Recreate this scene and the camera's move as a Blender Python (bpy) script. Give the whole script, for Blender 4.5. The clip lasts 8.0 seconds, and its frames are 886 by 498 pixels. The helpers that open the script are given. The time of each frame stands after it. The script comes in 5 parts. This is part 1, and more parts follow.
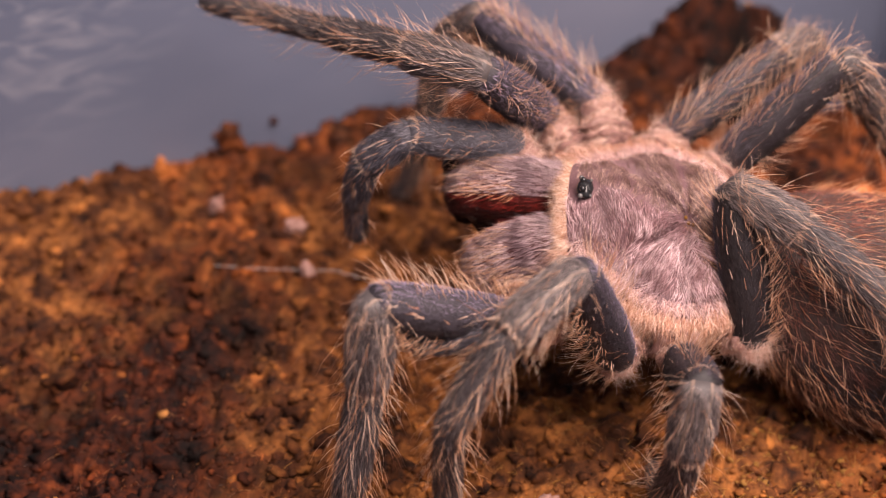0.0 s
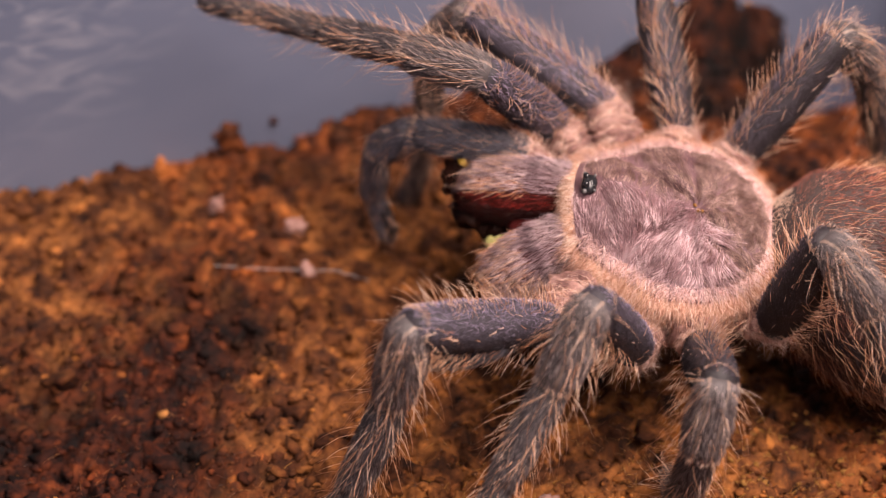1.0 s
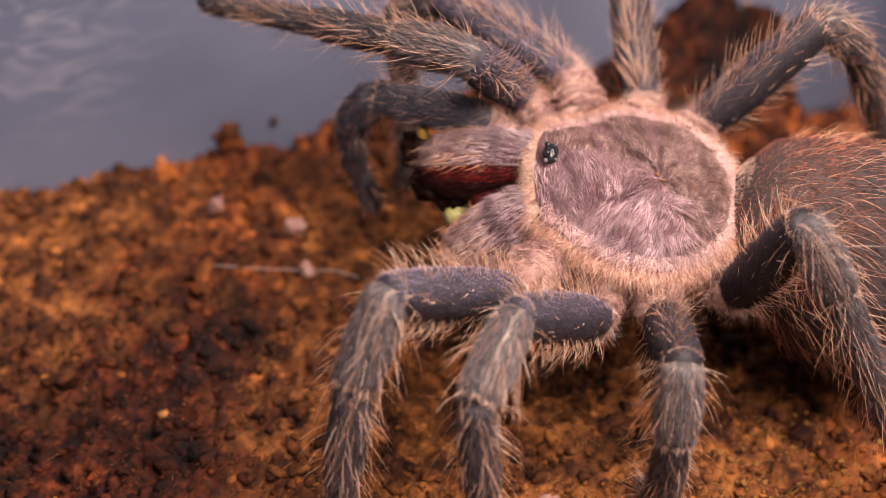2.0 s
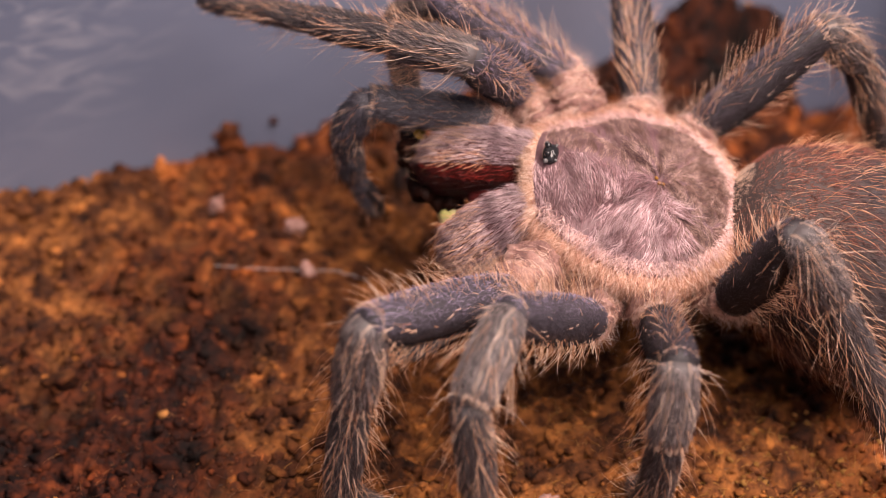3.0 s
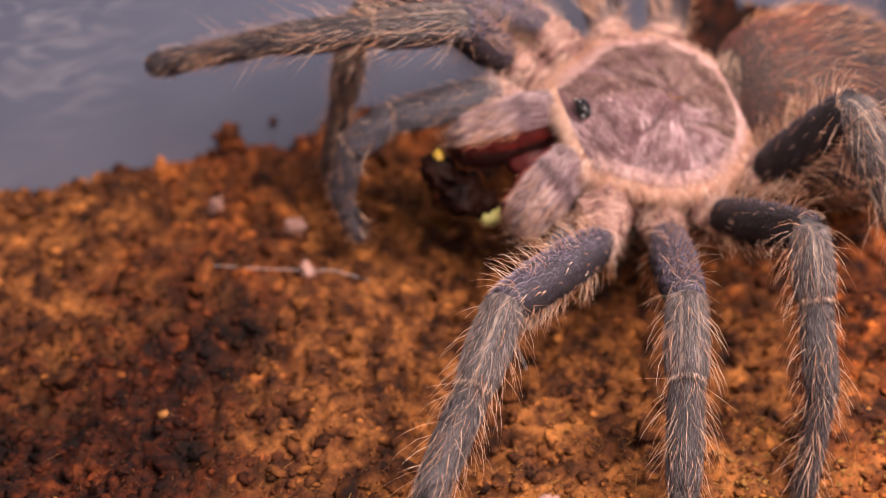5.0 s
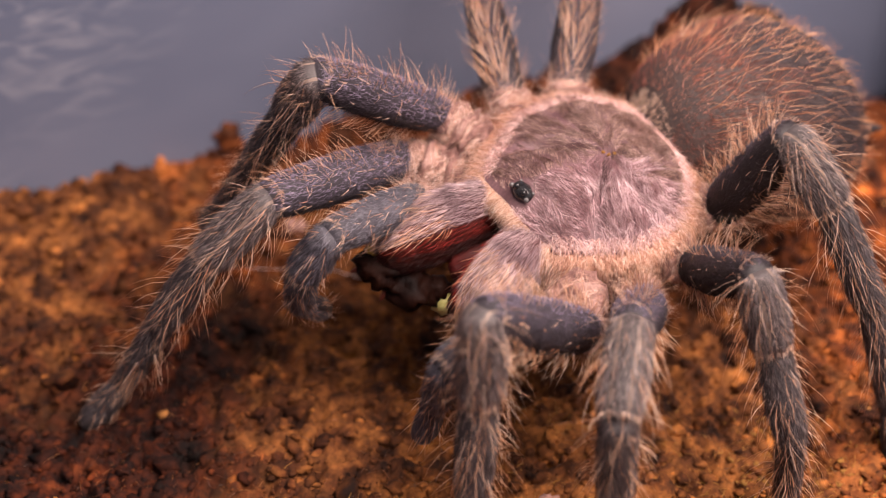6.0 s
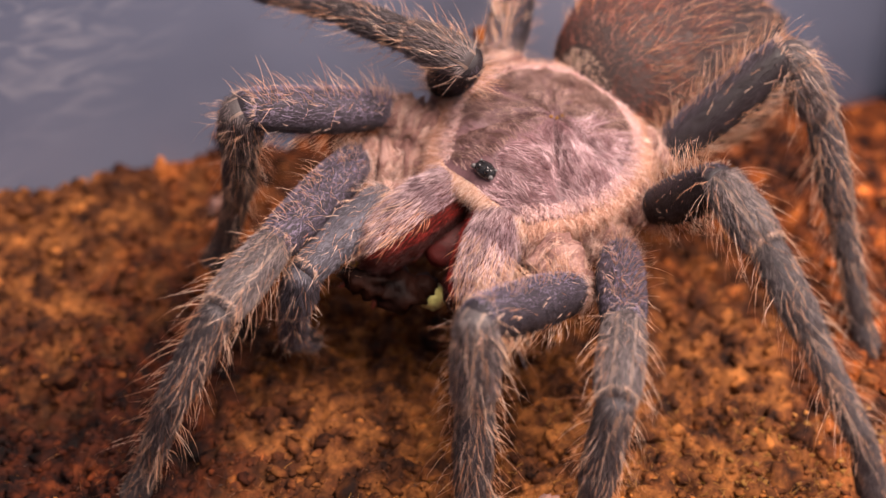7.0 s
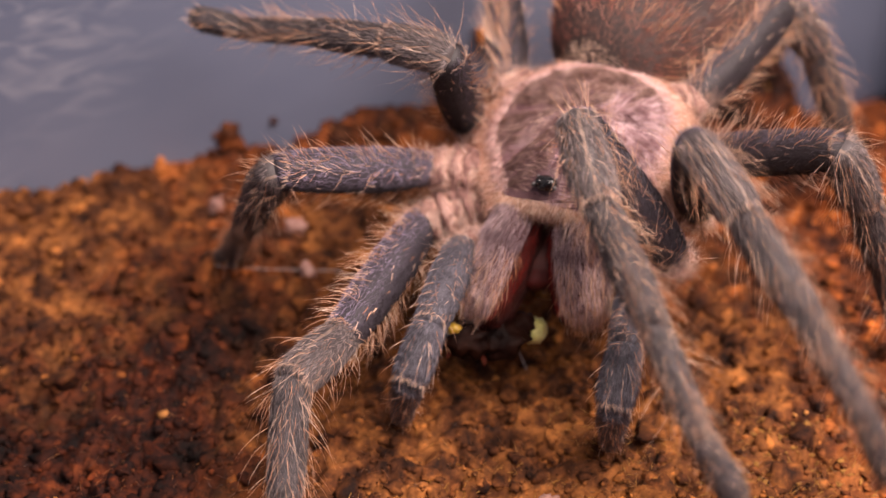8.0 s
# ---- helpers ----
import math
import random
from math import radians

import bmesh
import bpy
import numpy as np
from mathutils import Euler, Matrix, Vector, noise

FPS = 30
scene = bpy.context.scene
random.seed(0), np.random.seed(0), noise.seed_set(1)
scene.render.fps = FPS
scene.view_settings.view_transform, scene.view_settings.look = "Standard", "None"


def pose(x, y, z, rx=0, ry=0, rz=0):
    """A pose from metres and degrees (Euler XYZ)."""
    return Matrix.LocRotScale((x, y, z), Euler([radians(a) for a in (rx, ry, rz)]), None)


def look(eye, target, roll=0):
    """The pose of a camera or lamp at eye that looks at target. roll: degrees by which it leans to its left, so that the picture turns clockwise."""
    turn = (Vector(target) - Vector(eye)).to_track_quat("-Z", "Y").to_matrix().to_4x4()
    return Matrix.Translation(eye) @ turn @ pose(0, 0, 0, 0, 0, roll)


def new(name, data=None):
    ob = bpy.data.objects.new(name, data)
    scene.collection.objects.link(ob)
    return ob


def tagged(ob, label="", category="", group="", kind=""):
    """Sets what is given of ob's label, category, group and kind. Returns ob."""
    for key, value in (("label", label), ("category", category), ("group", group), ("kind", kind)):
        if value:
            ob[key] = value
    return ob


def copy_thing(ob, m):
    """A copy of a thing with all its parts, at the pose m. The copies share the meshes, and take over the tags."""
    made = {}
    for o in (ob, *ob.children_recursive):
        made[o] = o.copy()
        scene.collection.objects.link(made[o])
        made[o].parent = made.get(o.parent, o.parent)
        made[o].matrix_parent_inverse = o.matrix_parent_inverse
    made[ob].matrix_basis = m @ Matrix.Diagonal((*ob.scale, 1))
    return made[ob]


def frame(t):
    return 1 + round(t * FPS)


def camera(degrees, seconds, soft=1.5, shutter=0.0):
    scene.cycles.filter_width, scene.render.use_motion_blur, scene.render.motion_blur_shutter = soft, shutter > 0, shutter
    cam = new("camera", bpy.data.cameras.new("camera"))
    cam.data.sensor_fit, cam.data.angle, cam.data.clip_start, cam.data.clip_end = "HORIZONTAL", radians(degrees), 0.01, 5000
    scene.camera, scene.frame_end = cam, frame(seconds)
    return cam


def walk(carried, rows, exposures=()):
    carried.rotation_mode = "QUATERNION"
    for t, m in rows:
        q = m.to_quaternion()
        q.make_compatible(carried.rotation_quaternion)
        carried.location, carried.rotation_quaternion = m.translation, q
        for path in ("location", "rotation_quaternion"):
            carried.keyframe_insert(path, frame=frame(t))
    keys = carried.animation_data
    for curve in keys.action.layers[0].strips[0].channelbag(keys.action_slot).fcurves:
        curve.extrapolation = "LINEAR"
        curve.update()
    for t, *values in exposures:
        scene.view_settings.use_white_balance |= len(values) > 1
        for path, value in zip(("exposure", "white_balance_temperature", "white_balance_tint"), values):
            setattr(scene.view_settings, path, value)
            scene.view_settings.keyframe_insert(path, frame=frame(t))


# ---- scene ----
cam = camera(35, 8.0, soft=0.85, shutter=0.33)
EYE = Vector((0.0, -0.130, 0.108))
cam_aim = EYE + Vector((0.0, math.cos(radians(38)), -math.sin(radians(38))))
walk(cam, [(0.0, look(EYE, cam_aim)), (8.0, look(EYE, cam_aim))])
cam.data.dof.use_dof = True
cam.data.dof.focus_distance = 0.1352
cam.data.dof.aperture_fstop = 18.5

# ---- light ----
MM = 0.001
room = bpy.data.worlds.new("room")
scene.world = room
room.use_nodes = True
room.node_tree.nodes["Background"].inputs[0].default_value = (0.80, 0.80, 1.0, 1)
room.node_tree.nodes["Background"].inputs[1].default_value = 0.145

lamp_data = bpy.data.lights.new("lamp_light", "AREA")
lamp_data.shape, lamp_data.size, lamp_data.size_y = "RECTANGLE", 0.20, 0.175
lamp_data.energy, lamp_data.color = 2.10, (1.0, 0.797, 0.722)
lamp = new("lamp_light", lamp_data)
lamp.matrix_world = look((0.084, -0.080, 0.222), (0.012, -0.008, 0.0))
scene.view_settings.exposure = 0.0


# ---- materials ----
def nodes_of(name):
    m = bpy.data.materials.new(name)
    m.use_nodes = True
    nt = m.node_tree
    return m, nt, nt.nodes["Principled BSDF"]


def ramp(nt, fac, stops):
    r = nt.nodes.new("ShaderNodeValToRGB")
    while len(r.color_ramp.elements) < len(stops):
        r.color_ramp.elements.new(0.5)
    for e, (p, c) in zip(r.color_ramp.elements, stops):
        e.position, e.color = p, (*c, 1)
    nt.links.new(fac, r.inputs[0])
    return r.outputs[0]


def noise_of(nt, scale, detail=4, rough=0.6, vector=None, kind="ShaderNodeTexNoise"):
    n = nt.nodes.new(kind)
    n.inputs["Scale"].default_value = scale
    if kind == "ShaderNodeTexNoise":
        n.inputs["Detail"].default_value, n.inputs["Roughness"].default_value = detail, rough
    if vector is None:
        vector = nt.nodes.new("ShaderNodeTexCoord").outputs["Object"]
    nt.links.new(vector, n.inputs["Vector"])
    return n.outputs[0]


def mixed(nt, fac, a, b, how="MIX"):
    m = nt.nodes.new("ShaderNodeMix")
    m.data_type, m.blend_type = "RGBA", how
    for sock, v in ((m.inputs[0], fac), (m.inputs[6], a), (m.inputs[7], b)):
        if hasattr(v, "is_linked"):
            nt.links.new(v, sock)
        else:
            sock.default_value = v if isinstance(v, float) else (*v, 1)
    return m.outputs[2]


def bumped(nt, bsdf, height, strength, distance):
    b = nt.nodes.new("ShaderNodeBump")
    b.inputs["Strength"].default_value, b.inputs["Distance"].default_value = strength, distance
    nt.links.new(height, b.inputs["Height"])
    nt.links.new(b.outputs[0], bsdf.inputs["Normal"])


def surface(name, stops, scale, rough=0.7, fine=None, bump=0.5, depth=0.0002, spec=0.4):
    """A surface with colour at two scales and fine relief."""
    m, nt, bsdf = nodes_of(name)
    big = noise_of(nt, scale, 3)
    small = noise_of(nt, fine or scale * 7, 5, 0.7)
    col = ramp(nt, big, stops)
    grain = ramp(nt, small, [(0.25, (0.62, 0.62, 0.62)), (0.75, (1.3, 1.3, 1.3))])
    nt.links.new(mixed(nt, 1.0, col, grain, "MULTIPLY"), bsdf.inputs["Base Color"])
    bsdf.inputs["Roughness"].default_value = rough
    bsdf.inputs["Specular IOR Level"].default_value = spec
    bumped(nt, bsdf, small, bump, depth)
    return m


def hair_material(name, stops, rough=0.45, patch=None, spec=0.5):
    """Hair whose colour differs from strand to strand, and softly from patch to patch."""
    m, nt, bsdf = nodes_of(name)
    isl = nt.nodes.new("ShaderNodeNewGeometry").outputs["Random Per Island"]
    col = ramp(nt, isl, stops)
    if patch:
        n = noise_of(nt, patch[0], 2)
        tone = ramp(nt, n, [(0.38, patch[1]), (0.62, (1, 1, 1))])
        col = mixed(nt, 1.0, col, tone, "MULTIPLY")
    nt.links.new(col, bsdf.inputs["Base Color"])
    bsdf.inputs["Roughness"].default_value = rough
    bsdf.inputs["Specular IOR Level"].default_value = spec
    return m


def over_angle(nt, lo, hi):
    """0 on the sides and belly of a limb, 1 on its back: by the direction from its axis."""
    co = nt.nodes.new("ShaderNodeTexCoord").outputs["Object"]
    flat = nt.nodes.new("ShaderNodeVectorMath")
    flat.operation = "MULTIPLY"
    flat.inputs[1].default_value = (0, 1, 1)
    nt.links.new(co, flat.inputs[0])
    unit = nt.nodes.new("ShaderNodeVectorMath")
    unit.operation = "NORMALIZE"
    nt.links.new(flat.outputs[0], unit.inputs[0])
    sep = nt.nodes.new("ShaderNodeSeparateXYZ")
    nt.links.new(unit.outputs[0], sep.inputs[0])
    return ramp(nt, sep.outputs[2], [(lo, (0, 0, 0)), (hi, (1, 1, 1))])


def shaded_hair(name, back, flank, lo=0.25, hi=0.85, rough=0.5, spec=0.3):
    """Thigh velvet: one colour along the back of the limb, near-black flanks with shade painted in."""
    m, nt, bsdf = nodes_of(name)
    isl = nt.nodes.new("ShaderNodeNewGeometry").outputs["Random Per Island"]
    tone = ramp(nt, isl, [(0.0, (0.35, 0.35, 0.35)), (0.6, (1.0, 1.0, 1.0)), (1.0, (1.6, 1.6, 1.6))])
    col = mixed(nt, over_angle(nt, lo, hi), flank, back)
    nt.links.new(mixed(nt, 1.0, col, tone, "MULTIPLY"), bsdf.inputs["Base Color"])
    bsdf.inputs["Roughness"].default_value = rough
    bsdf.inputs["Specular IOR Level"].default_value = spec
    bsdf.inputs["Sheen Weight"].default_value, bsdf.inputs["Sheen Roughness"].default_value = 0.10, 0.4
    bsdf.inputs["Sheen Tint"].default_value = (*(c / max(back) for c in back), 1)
    return m


def belly_hair(name):
    """Abdomen down: rust at the front and on the flanks, blue-black over the back."""
    m, nt, bsdf = nodes_of(name)
    isl = nt.nodes.new("ShaderNodeNewGeometry").outputs["Random Per Island"]
    tone = ramp(nt, isl, [(0.0, (0.4, 0.4, 0.4)), (0.6, (1.0, 1.0, 1.0)), (1.0, (2.1, 2.1, 2.1))])
    co = nt.nodes.new("ShaderNodeTexCoord").outputs["Object"]
    sep = nt.nodes.new("ShaderNodeSeparateXYZ")
    nt.links.new(co, sep.inputs[0])
    scaled = nt.nodes.new("ShaderNodeMath")
    scaled.operation = "MULTIPLY_ADD"
    scaled.inputs[1].default_value = 30.0
    nt.links.new(sep.outputs[0], scaled.inputs[0])
    nt.links.new(noise_of(nt, 220, 2), scaled.inputs[2])
    front = ramp(nt, scaled.outputs[0], [(0.48, (0.26, 0.13, 0.10)), (0.58, (0.21, 0.072, 0.050)), (0.92, (0.050, 0.042, 0.050))])
    col = mixed(nt, over_angle(nt, -0.60, 0.15), (0.20, 0.098, 0.068), front)
    nt.links.new(mixed(nt, 1.0, col, tone, "MULTIPLY"), bsdf.inputs["Base Color"])
    bsdf.inputs["Roughness"].default_value = 0.6
    bsdf.inputs["Specular IOR Level"].default_value = 0.2
    return m


def striped_skin(name, dark, pale, offset, half):
    """Leg skin with two bare pale stripes along its back."""
    m, nt, bsdf = nodes_of(name)
    co = nt.nodes.new("ShaderNodeTexCoord").outputs["Object"]
    sep = nt.nodes.new("ShaderNodeSeparateXYZ")
    nt.links.new(co, sep.inputs[0])

    def calc(op, a, b):
        n = nt.nodes.new("ShaderNodeMath")
        n.operation = op
        for s, v in zip(n.inputs, (a, b)):
            if hasattr(v, "is_linked"):
                nt.links.new(v, s)
            elif v is not None:
                s.default_value = v
        return n.outputs[0]
    wob = noise_of(nt, 900, 2)
    y = calc("ABSOLUTE", sep.outputs[1], None)
    d = calc("ABSOLUTE", calc("SUBTRACT", calc("ADD", y, calc("MULTIPLY", calc("SUBTRACT", wob, 0.5), 0.0004)), offset), None)
    line = calc("MULTIPLY", calc("LESS_THAN", d, half), calc("GREATER_THAN", sep.outputs[2], 0.0))
    big = noise_of(nt, 400, 3)
    col = ramp(nt, big, [(0.3, dark), (0.7, tuple(c * 1.7 for c in dark))])
    small = noise_of(nt, 5000, 4)
    nt.links.new(mixed(nt, line, col, pale), bsdf.inputs["Base Color"])
    bsdf.inputs["Roughness"].default_value = 0.6
    bumped(nt, bsdf, small, 0.6, 0.0001)
    return m


def soil_material(name, loose=""):
    """Damp coir: rust, ochre and near-black patches, mixed at three scales. loose: crumbs that differ from one to the next."""
    m, nt, bsdf = nodes_of(name)
    co = nt.nodes.new("ShaderNodeNewGeometry").outputs["Position"]
    a = ramp(nt, noise_of(nt, 320, 4, 0.65, co), [(0.33, (0.008, 0.003, 0.003)), (0.44, (0.056, 0.015, 0.006)), (0.55, (0.175, 0.046, 0.011)), (0.70, (0.41, 0.130, 0.031))])
    broad = ramp(nt, noise_of(nt, 60, 4, 0.6, co), [(0.37, (0.17, 0.14, 0.16)), (0.61, (1.25, 1.2, 1.1))])
    fine = noise_of(nt, 800, 4, 0.65, co)
    grain = ramp(nt, fine, [(0.3, (0.5, 0.5, 0.5)), (0.7, (1.45, 1.45, 1.45))])
    warp = nt.nodes.new("ShaderNodeVectorMath")
    warp.operation = "MULTIPLY_ADD"
    wn = nt.nodes.new("ShaderNodeTexNoise")
    wn.inputs["Scale"].default_value, wn.inputs["Detail"].default_value = 60, 4
    nt.links.new(co, wn.inputs["Vector"])
    nt.links.new(wn.outputs[1], warp.inputs[0])
    warp.inputs[1].default_value = (0.03, 0.03, 0.0)
    nt.links.new(co, warp.inputs[2])

    def patch(centre, inner, outer):
        """A ragged patch of ground: 1 inside, 0 outside."""
        d = nt.nodes.new("ShaderNodeVectorMath")
        d.operation = "DISTANCE"
        d.inputs[1].default_value = (centre[0] + 0.015, centre[1] + 0.015, 0.0)    # the warp's mean shift
        nt.links.new(warp.outputs[0], d.inputs[0])
        return ramp(nt, d.outputs["Value"], [(inner, (1, 1, 1)), (outer, (0, 0, 0))])
    col = mixed(nt, 1.0, mixed(nt, 1.0, a, grain, "MULTIPLY"), broad, "MULTIPLY")
    # darker soil front left, partly painted shade, and on the mound; ochre coir in four places
    for centre, inner, outer, dark_tone in (((-0.042, -0.029, 0.0), 0.025, 0.045, (0.32, 0.25, 0.27)), ((0.040, 0.060, 0.0), 0.016, 0.030, (0.16, 0.13, 0.15))):
        col = mixed(nt, patch(centre, inner, outer), col, mixed(nt, 1.0, col, dark_tone, "MULTIPLY"))
    ochre = ramp(nt, noise_of(nt, 260, 4, 0.65, co), [(0.34, (0.016, 0.006, 0.003)), (0.46, (0.080, 0.026, 0.008)), (0.68, (0.29, 0.108, 0.028))])
    ochre = mixed(nt, 1.0, ochre, grain, "MULTIPLY")
    # the three patches near the body also paint its shadow lighter
    for centre, inner, outer in (((0.016, -0.026, 0.0), 0.020, 0.044), ((-0.055, 0.014, 0.0), 0.012, 0.034), ((-0.004, 0.012, 0.0), 0.008, 0.024), ((-0.005, -0.013, 0.0), 0.008, 0.022)):
        col = mixed(nt, patch(centre, inner, outer), col, ochre)
    if loose:
        isl = nt.nodes.new("ShaderNodeObjectInfo").outputs["Random"] if loose == "pieces" else nt.nodes.new("ShaderNodeNewGeometry").outputs["Random Per Island"]
        col = mixed(nt, 1.0, col, ramp(nt, isl, [(0.0, (0.45, 0.40, 0.40)), (0.4, (0.85, 0.82, 0.82)), (0.8, (1.35, 1.35, 1.3)), (1.0, (2.2, 2.2, 2.0))]), "MULTIPLY")
    nt.links.new(col, bsdf.inputs["Base Color"])
    bsdf.inputs["Roughness"].default_value = 0.85
    bsdf.inputs["Specular IOR Level"].default_value = 0.2
    bumped(nt, bsdf, fine, 0.7, 0.0004)
    return m


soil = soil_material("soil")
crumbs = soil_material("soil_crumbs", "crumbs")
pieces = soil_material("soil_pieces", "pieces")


def clod_material():
    m, nt, bsdf = nodes_of("soil_clods")
    isl = nt.nodes.new("ShaderNodeNewGeometry").outputs["Random Per Island"]
    col = ramp(nt, isl, [(0.0, (0.09, 0.026, 0.010)), (0.2, (0.16, 0.045, 0.012)), (0.5, (0.34, 0.11, 0.022)), (0.85, (0.42, 0.16, 0.035)), (0.99, (0.48, 0.23, 0.07))])
    n = noise_of(nt, 1400, 5, 0.7)
    grain = ramp(nt, n, [(0.3, (0.5, 0.5, 0.5)), (0.7, (1.35, 1.35, 1.35))])
    big = ramp(nt, noise_of(nt, 45, 2), [(0.35, (0.45, 0.42, 0.42)), (0.6, (1.1, 1.1, 1.1))])
    nt.links.new(mixed(nt, 1.0, mixed(nt, 1.0, col, grain, "MULTIPLY"), big, "MULTIPLY"), bsdf.inputs["Base Color"])
    bsdf.inputs["Roughness"].default_value = 0.8
    bsdf.inputs["Specular IOR Level"].default_value = 0.25
    bumped(nt, bsdf, n, 0.8, 0.0003)
    return m


clods = clod_material()
moss = surface("moss", [(0.3, (0.14, 0.062, 0.012)), (0.7, (0.32, 0.150, 0.028))], 300, 0.9, 2500)
pale_scrap = surface("pale_scrap", [(0.3, (0.30, 0.15, 0.12)), (0.7, (0.46, 0.27, 0.23))], 600, 0.6)
bark_orange = surface("bark_orange", [(0.3, (0.36, 0.10, 0.02)), (0.7, (0.50, 0.17, 0.035))], 500, 0.7)
moss_hair = hair_material("moss_stems", [(0.0, (0.12, 0.05, 0.010)), (0.5, (0.30, 0.13, 0.022)), (1.0, (0.48, 0.26, 0.05))])
fibre = hair_material("coir_fibre", [(0.0, (0.03, 0.010, 0.005)), (0.5, (0.13, 0.042, 0.013)), (0.9, (0.28, 0.10, 0.028)), (1.0, (0.42, 0.19, 0.06))])


def plastic_material():
    """Milky blue-grey plastic with smears of old silk."""
    m, nt, bsdf = nodes_of("milky_plastic")
    co = nt.nodes.new("ShaderNodeTexCoord").outputs["Object"]
    mp = nt.nodes.new("ShaderNodeMapping")
    mp.inputs["Scale"].default_value = (1, 1, 2.2)
    nt.links.new(co, mp.inputs[0])
    broad = noise_of(nt, 16, 3, 0.55, mp.outputs[0])
    base = ramp(nt, broad, [(0.25, (0.092, 0.111, 0.170)), (0.75, (0.150, 0.166, 0.229))])
    n = nt.nodes.new("ShaderNodeTexNoise")
    n.inputs["Scale"].default_value, n.inputs["Detail"].default_value = 55, 6
    n.inputs["Distortion"].default_value = 1.6
    nt.links.new(mp.outputs[0], n.inputs["Vector"])
    smear = ramp(nt, n.outputs[0], [(0.62, (0, 0, 0)), (0.90, (0.3, 0.3, 0.3))])
    col = mixed(nt, smear, base, (0.36, 0.36, 0.40))
    # a wisp of old silk stuck high on the sheet
    stretch = nt.nodes.new("ShaderNodeMapping")
    stretch.inputs["Scale"].default_value = (0.5, 0.5, 1.6)
    stretch.inputs["Rotation"].default_value = (0, 0.35, 0)
    nt.links.new(co, stretch.inputs[0])
    n2 = nt.nodes.new("ShaderNodeTexNoise")
    n2.inputs["Scale"].default_value, n2.inputs["Detail"].default_value, n2.inputs["Distortion"].default_value = 150, 7, 2.2
    nt.links.new(stretch.outputs[0], n2.inputs["Vector"])
    wisp = ramp(nt, n2.outputs[0], [(0.46, (0, 0, 0)), (0.66, (1, 1, 1))])
    away = nt.nodes.new("ShaderNodeVectorMath")
    away.operation = "DISTANCE"
    away.inputs[1].default_value = (-0.050, 0.022, 0.024)
    nt.links.new(co, away.inputs[0])
    spot = ramp(nt, away.outputs["Value"], [(0.004, (0.28, 0.28, 0.28)), (0.018, (0, 0, 0))])
    nt.links.new(mixed(nt, mixed(nt, 1.0, wisp, spot, "MULTIPLY"), col, (0.50, 0.49, 0.52)), bsdf.inputs["Base Color"])
    bsdf.inputs["Roughness"].default_value = 0.42
    bumped(nt, bsdf, broad, 0.15, 0.001)
    return m


plastic = plastic_material()
table_top = surface("table_wood", [(0.3, (0.12, 0.075, 0.05)), (0.7, (0.2, 0.13, 0.09))], 12, 0.5, 90)
silk = surface("silk", [(0.3, (0.40, 0.34, 0.34)), (0.7, (0.52, 0.46, 0.47))], 300, 0.4)

skin_dark = surface("skin_dark", [(0.3, (0.012, 0.009, 0.010)), (0.7, (0.026, 0.021, 0.025))], 350, 0.55, 4000, 0.6, 0.0001)
skin_lilac = surface("skin_lilac", [(0.3, (0.022, 0.018, 0.023)), (0.7, (0.045, 0.038, 0.050))], 350, 0.6, 4000)
skin_palp = surface("skin_palp", [(0.3, (0.050, 0.047, 0.058)), (0.7, (0.10, 0.094, 0.115))], 350, 0.6, 4000)
skin_stripe = striped_skin("skin_striped", (0.045, 0.037, 0.038), (0.19, 0.135, 0.110), 0.00085, 0.00014)
skin_foot = surface("skin_foot", [(0.3, (0.030, 0.026, 0.029)), (0.7, (0.07, 0.060, 0.066))], 350, 0.65, 4000)
skin_pink = surface("skin_pink", [(0.3, (0.10, 0.042, 0.038)), (0.5, (0.26, 0.135, 0.115)), (0.75, (0.46, 0.29, 0.25))], 520, 0.5, 3000, 1.0, 0.0003)
skin_ring = surface("skin_ring", [(0.3, (0.10, 0.065, 0.052)), (0.7, (0.22, 0.15, 0.12))], 800, 0.5)
skin_shell = surface("skin_shell", [(0.3, (0.082, 0.038, 0.043)), (0.7, (0.17, 0.095, 0.105))], 260, 0.5, 2600, 0.6, 0.00015)
skin_belly = surface("skin_belly", [(0.3, (0.028, 0.019, 0.019)), (0.7, (0.062, 0.040, 0.036))], 110, 0.7, 2400, 0.7, 0.0002)
skin_red = surface("skin_red", [(0.3, (0.035, 0.003, 0.003)), (0.7, (0.085, 0.008, 0.006))], 400, 0.5, 3000)
eye_black = surface("eye_black", [(0.3, (0.010, 0.009, 0.010)), (0.7, (0.02, 0.02, 0.022))], 900, 0.16, 3000, 0.1, 0.0001, 0.45)
eye_pale = surface("eye_pale", [(0.3, (0.08, 0.075, 0.078)), (0.7, (0.16, 0.15, 0.15))], 900, 0.25, 3000, 0.0)
fang_black = surface("fang_black", [(0.3, (0.008, 0.006, 0.006)), (0.7, (0.03, 0.02, 0.018))], 500, 0.16, 3000, 0.2)

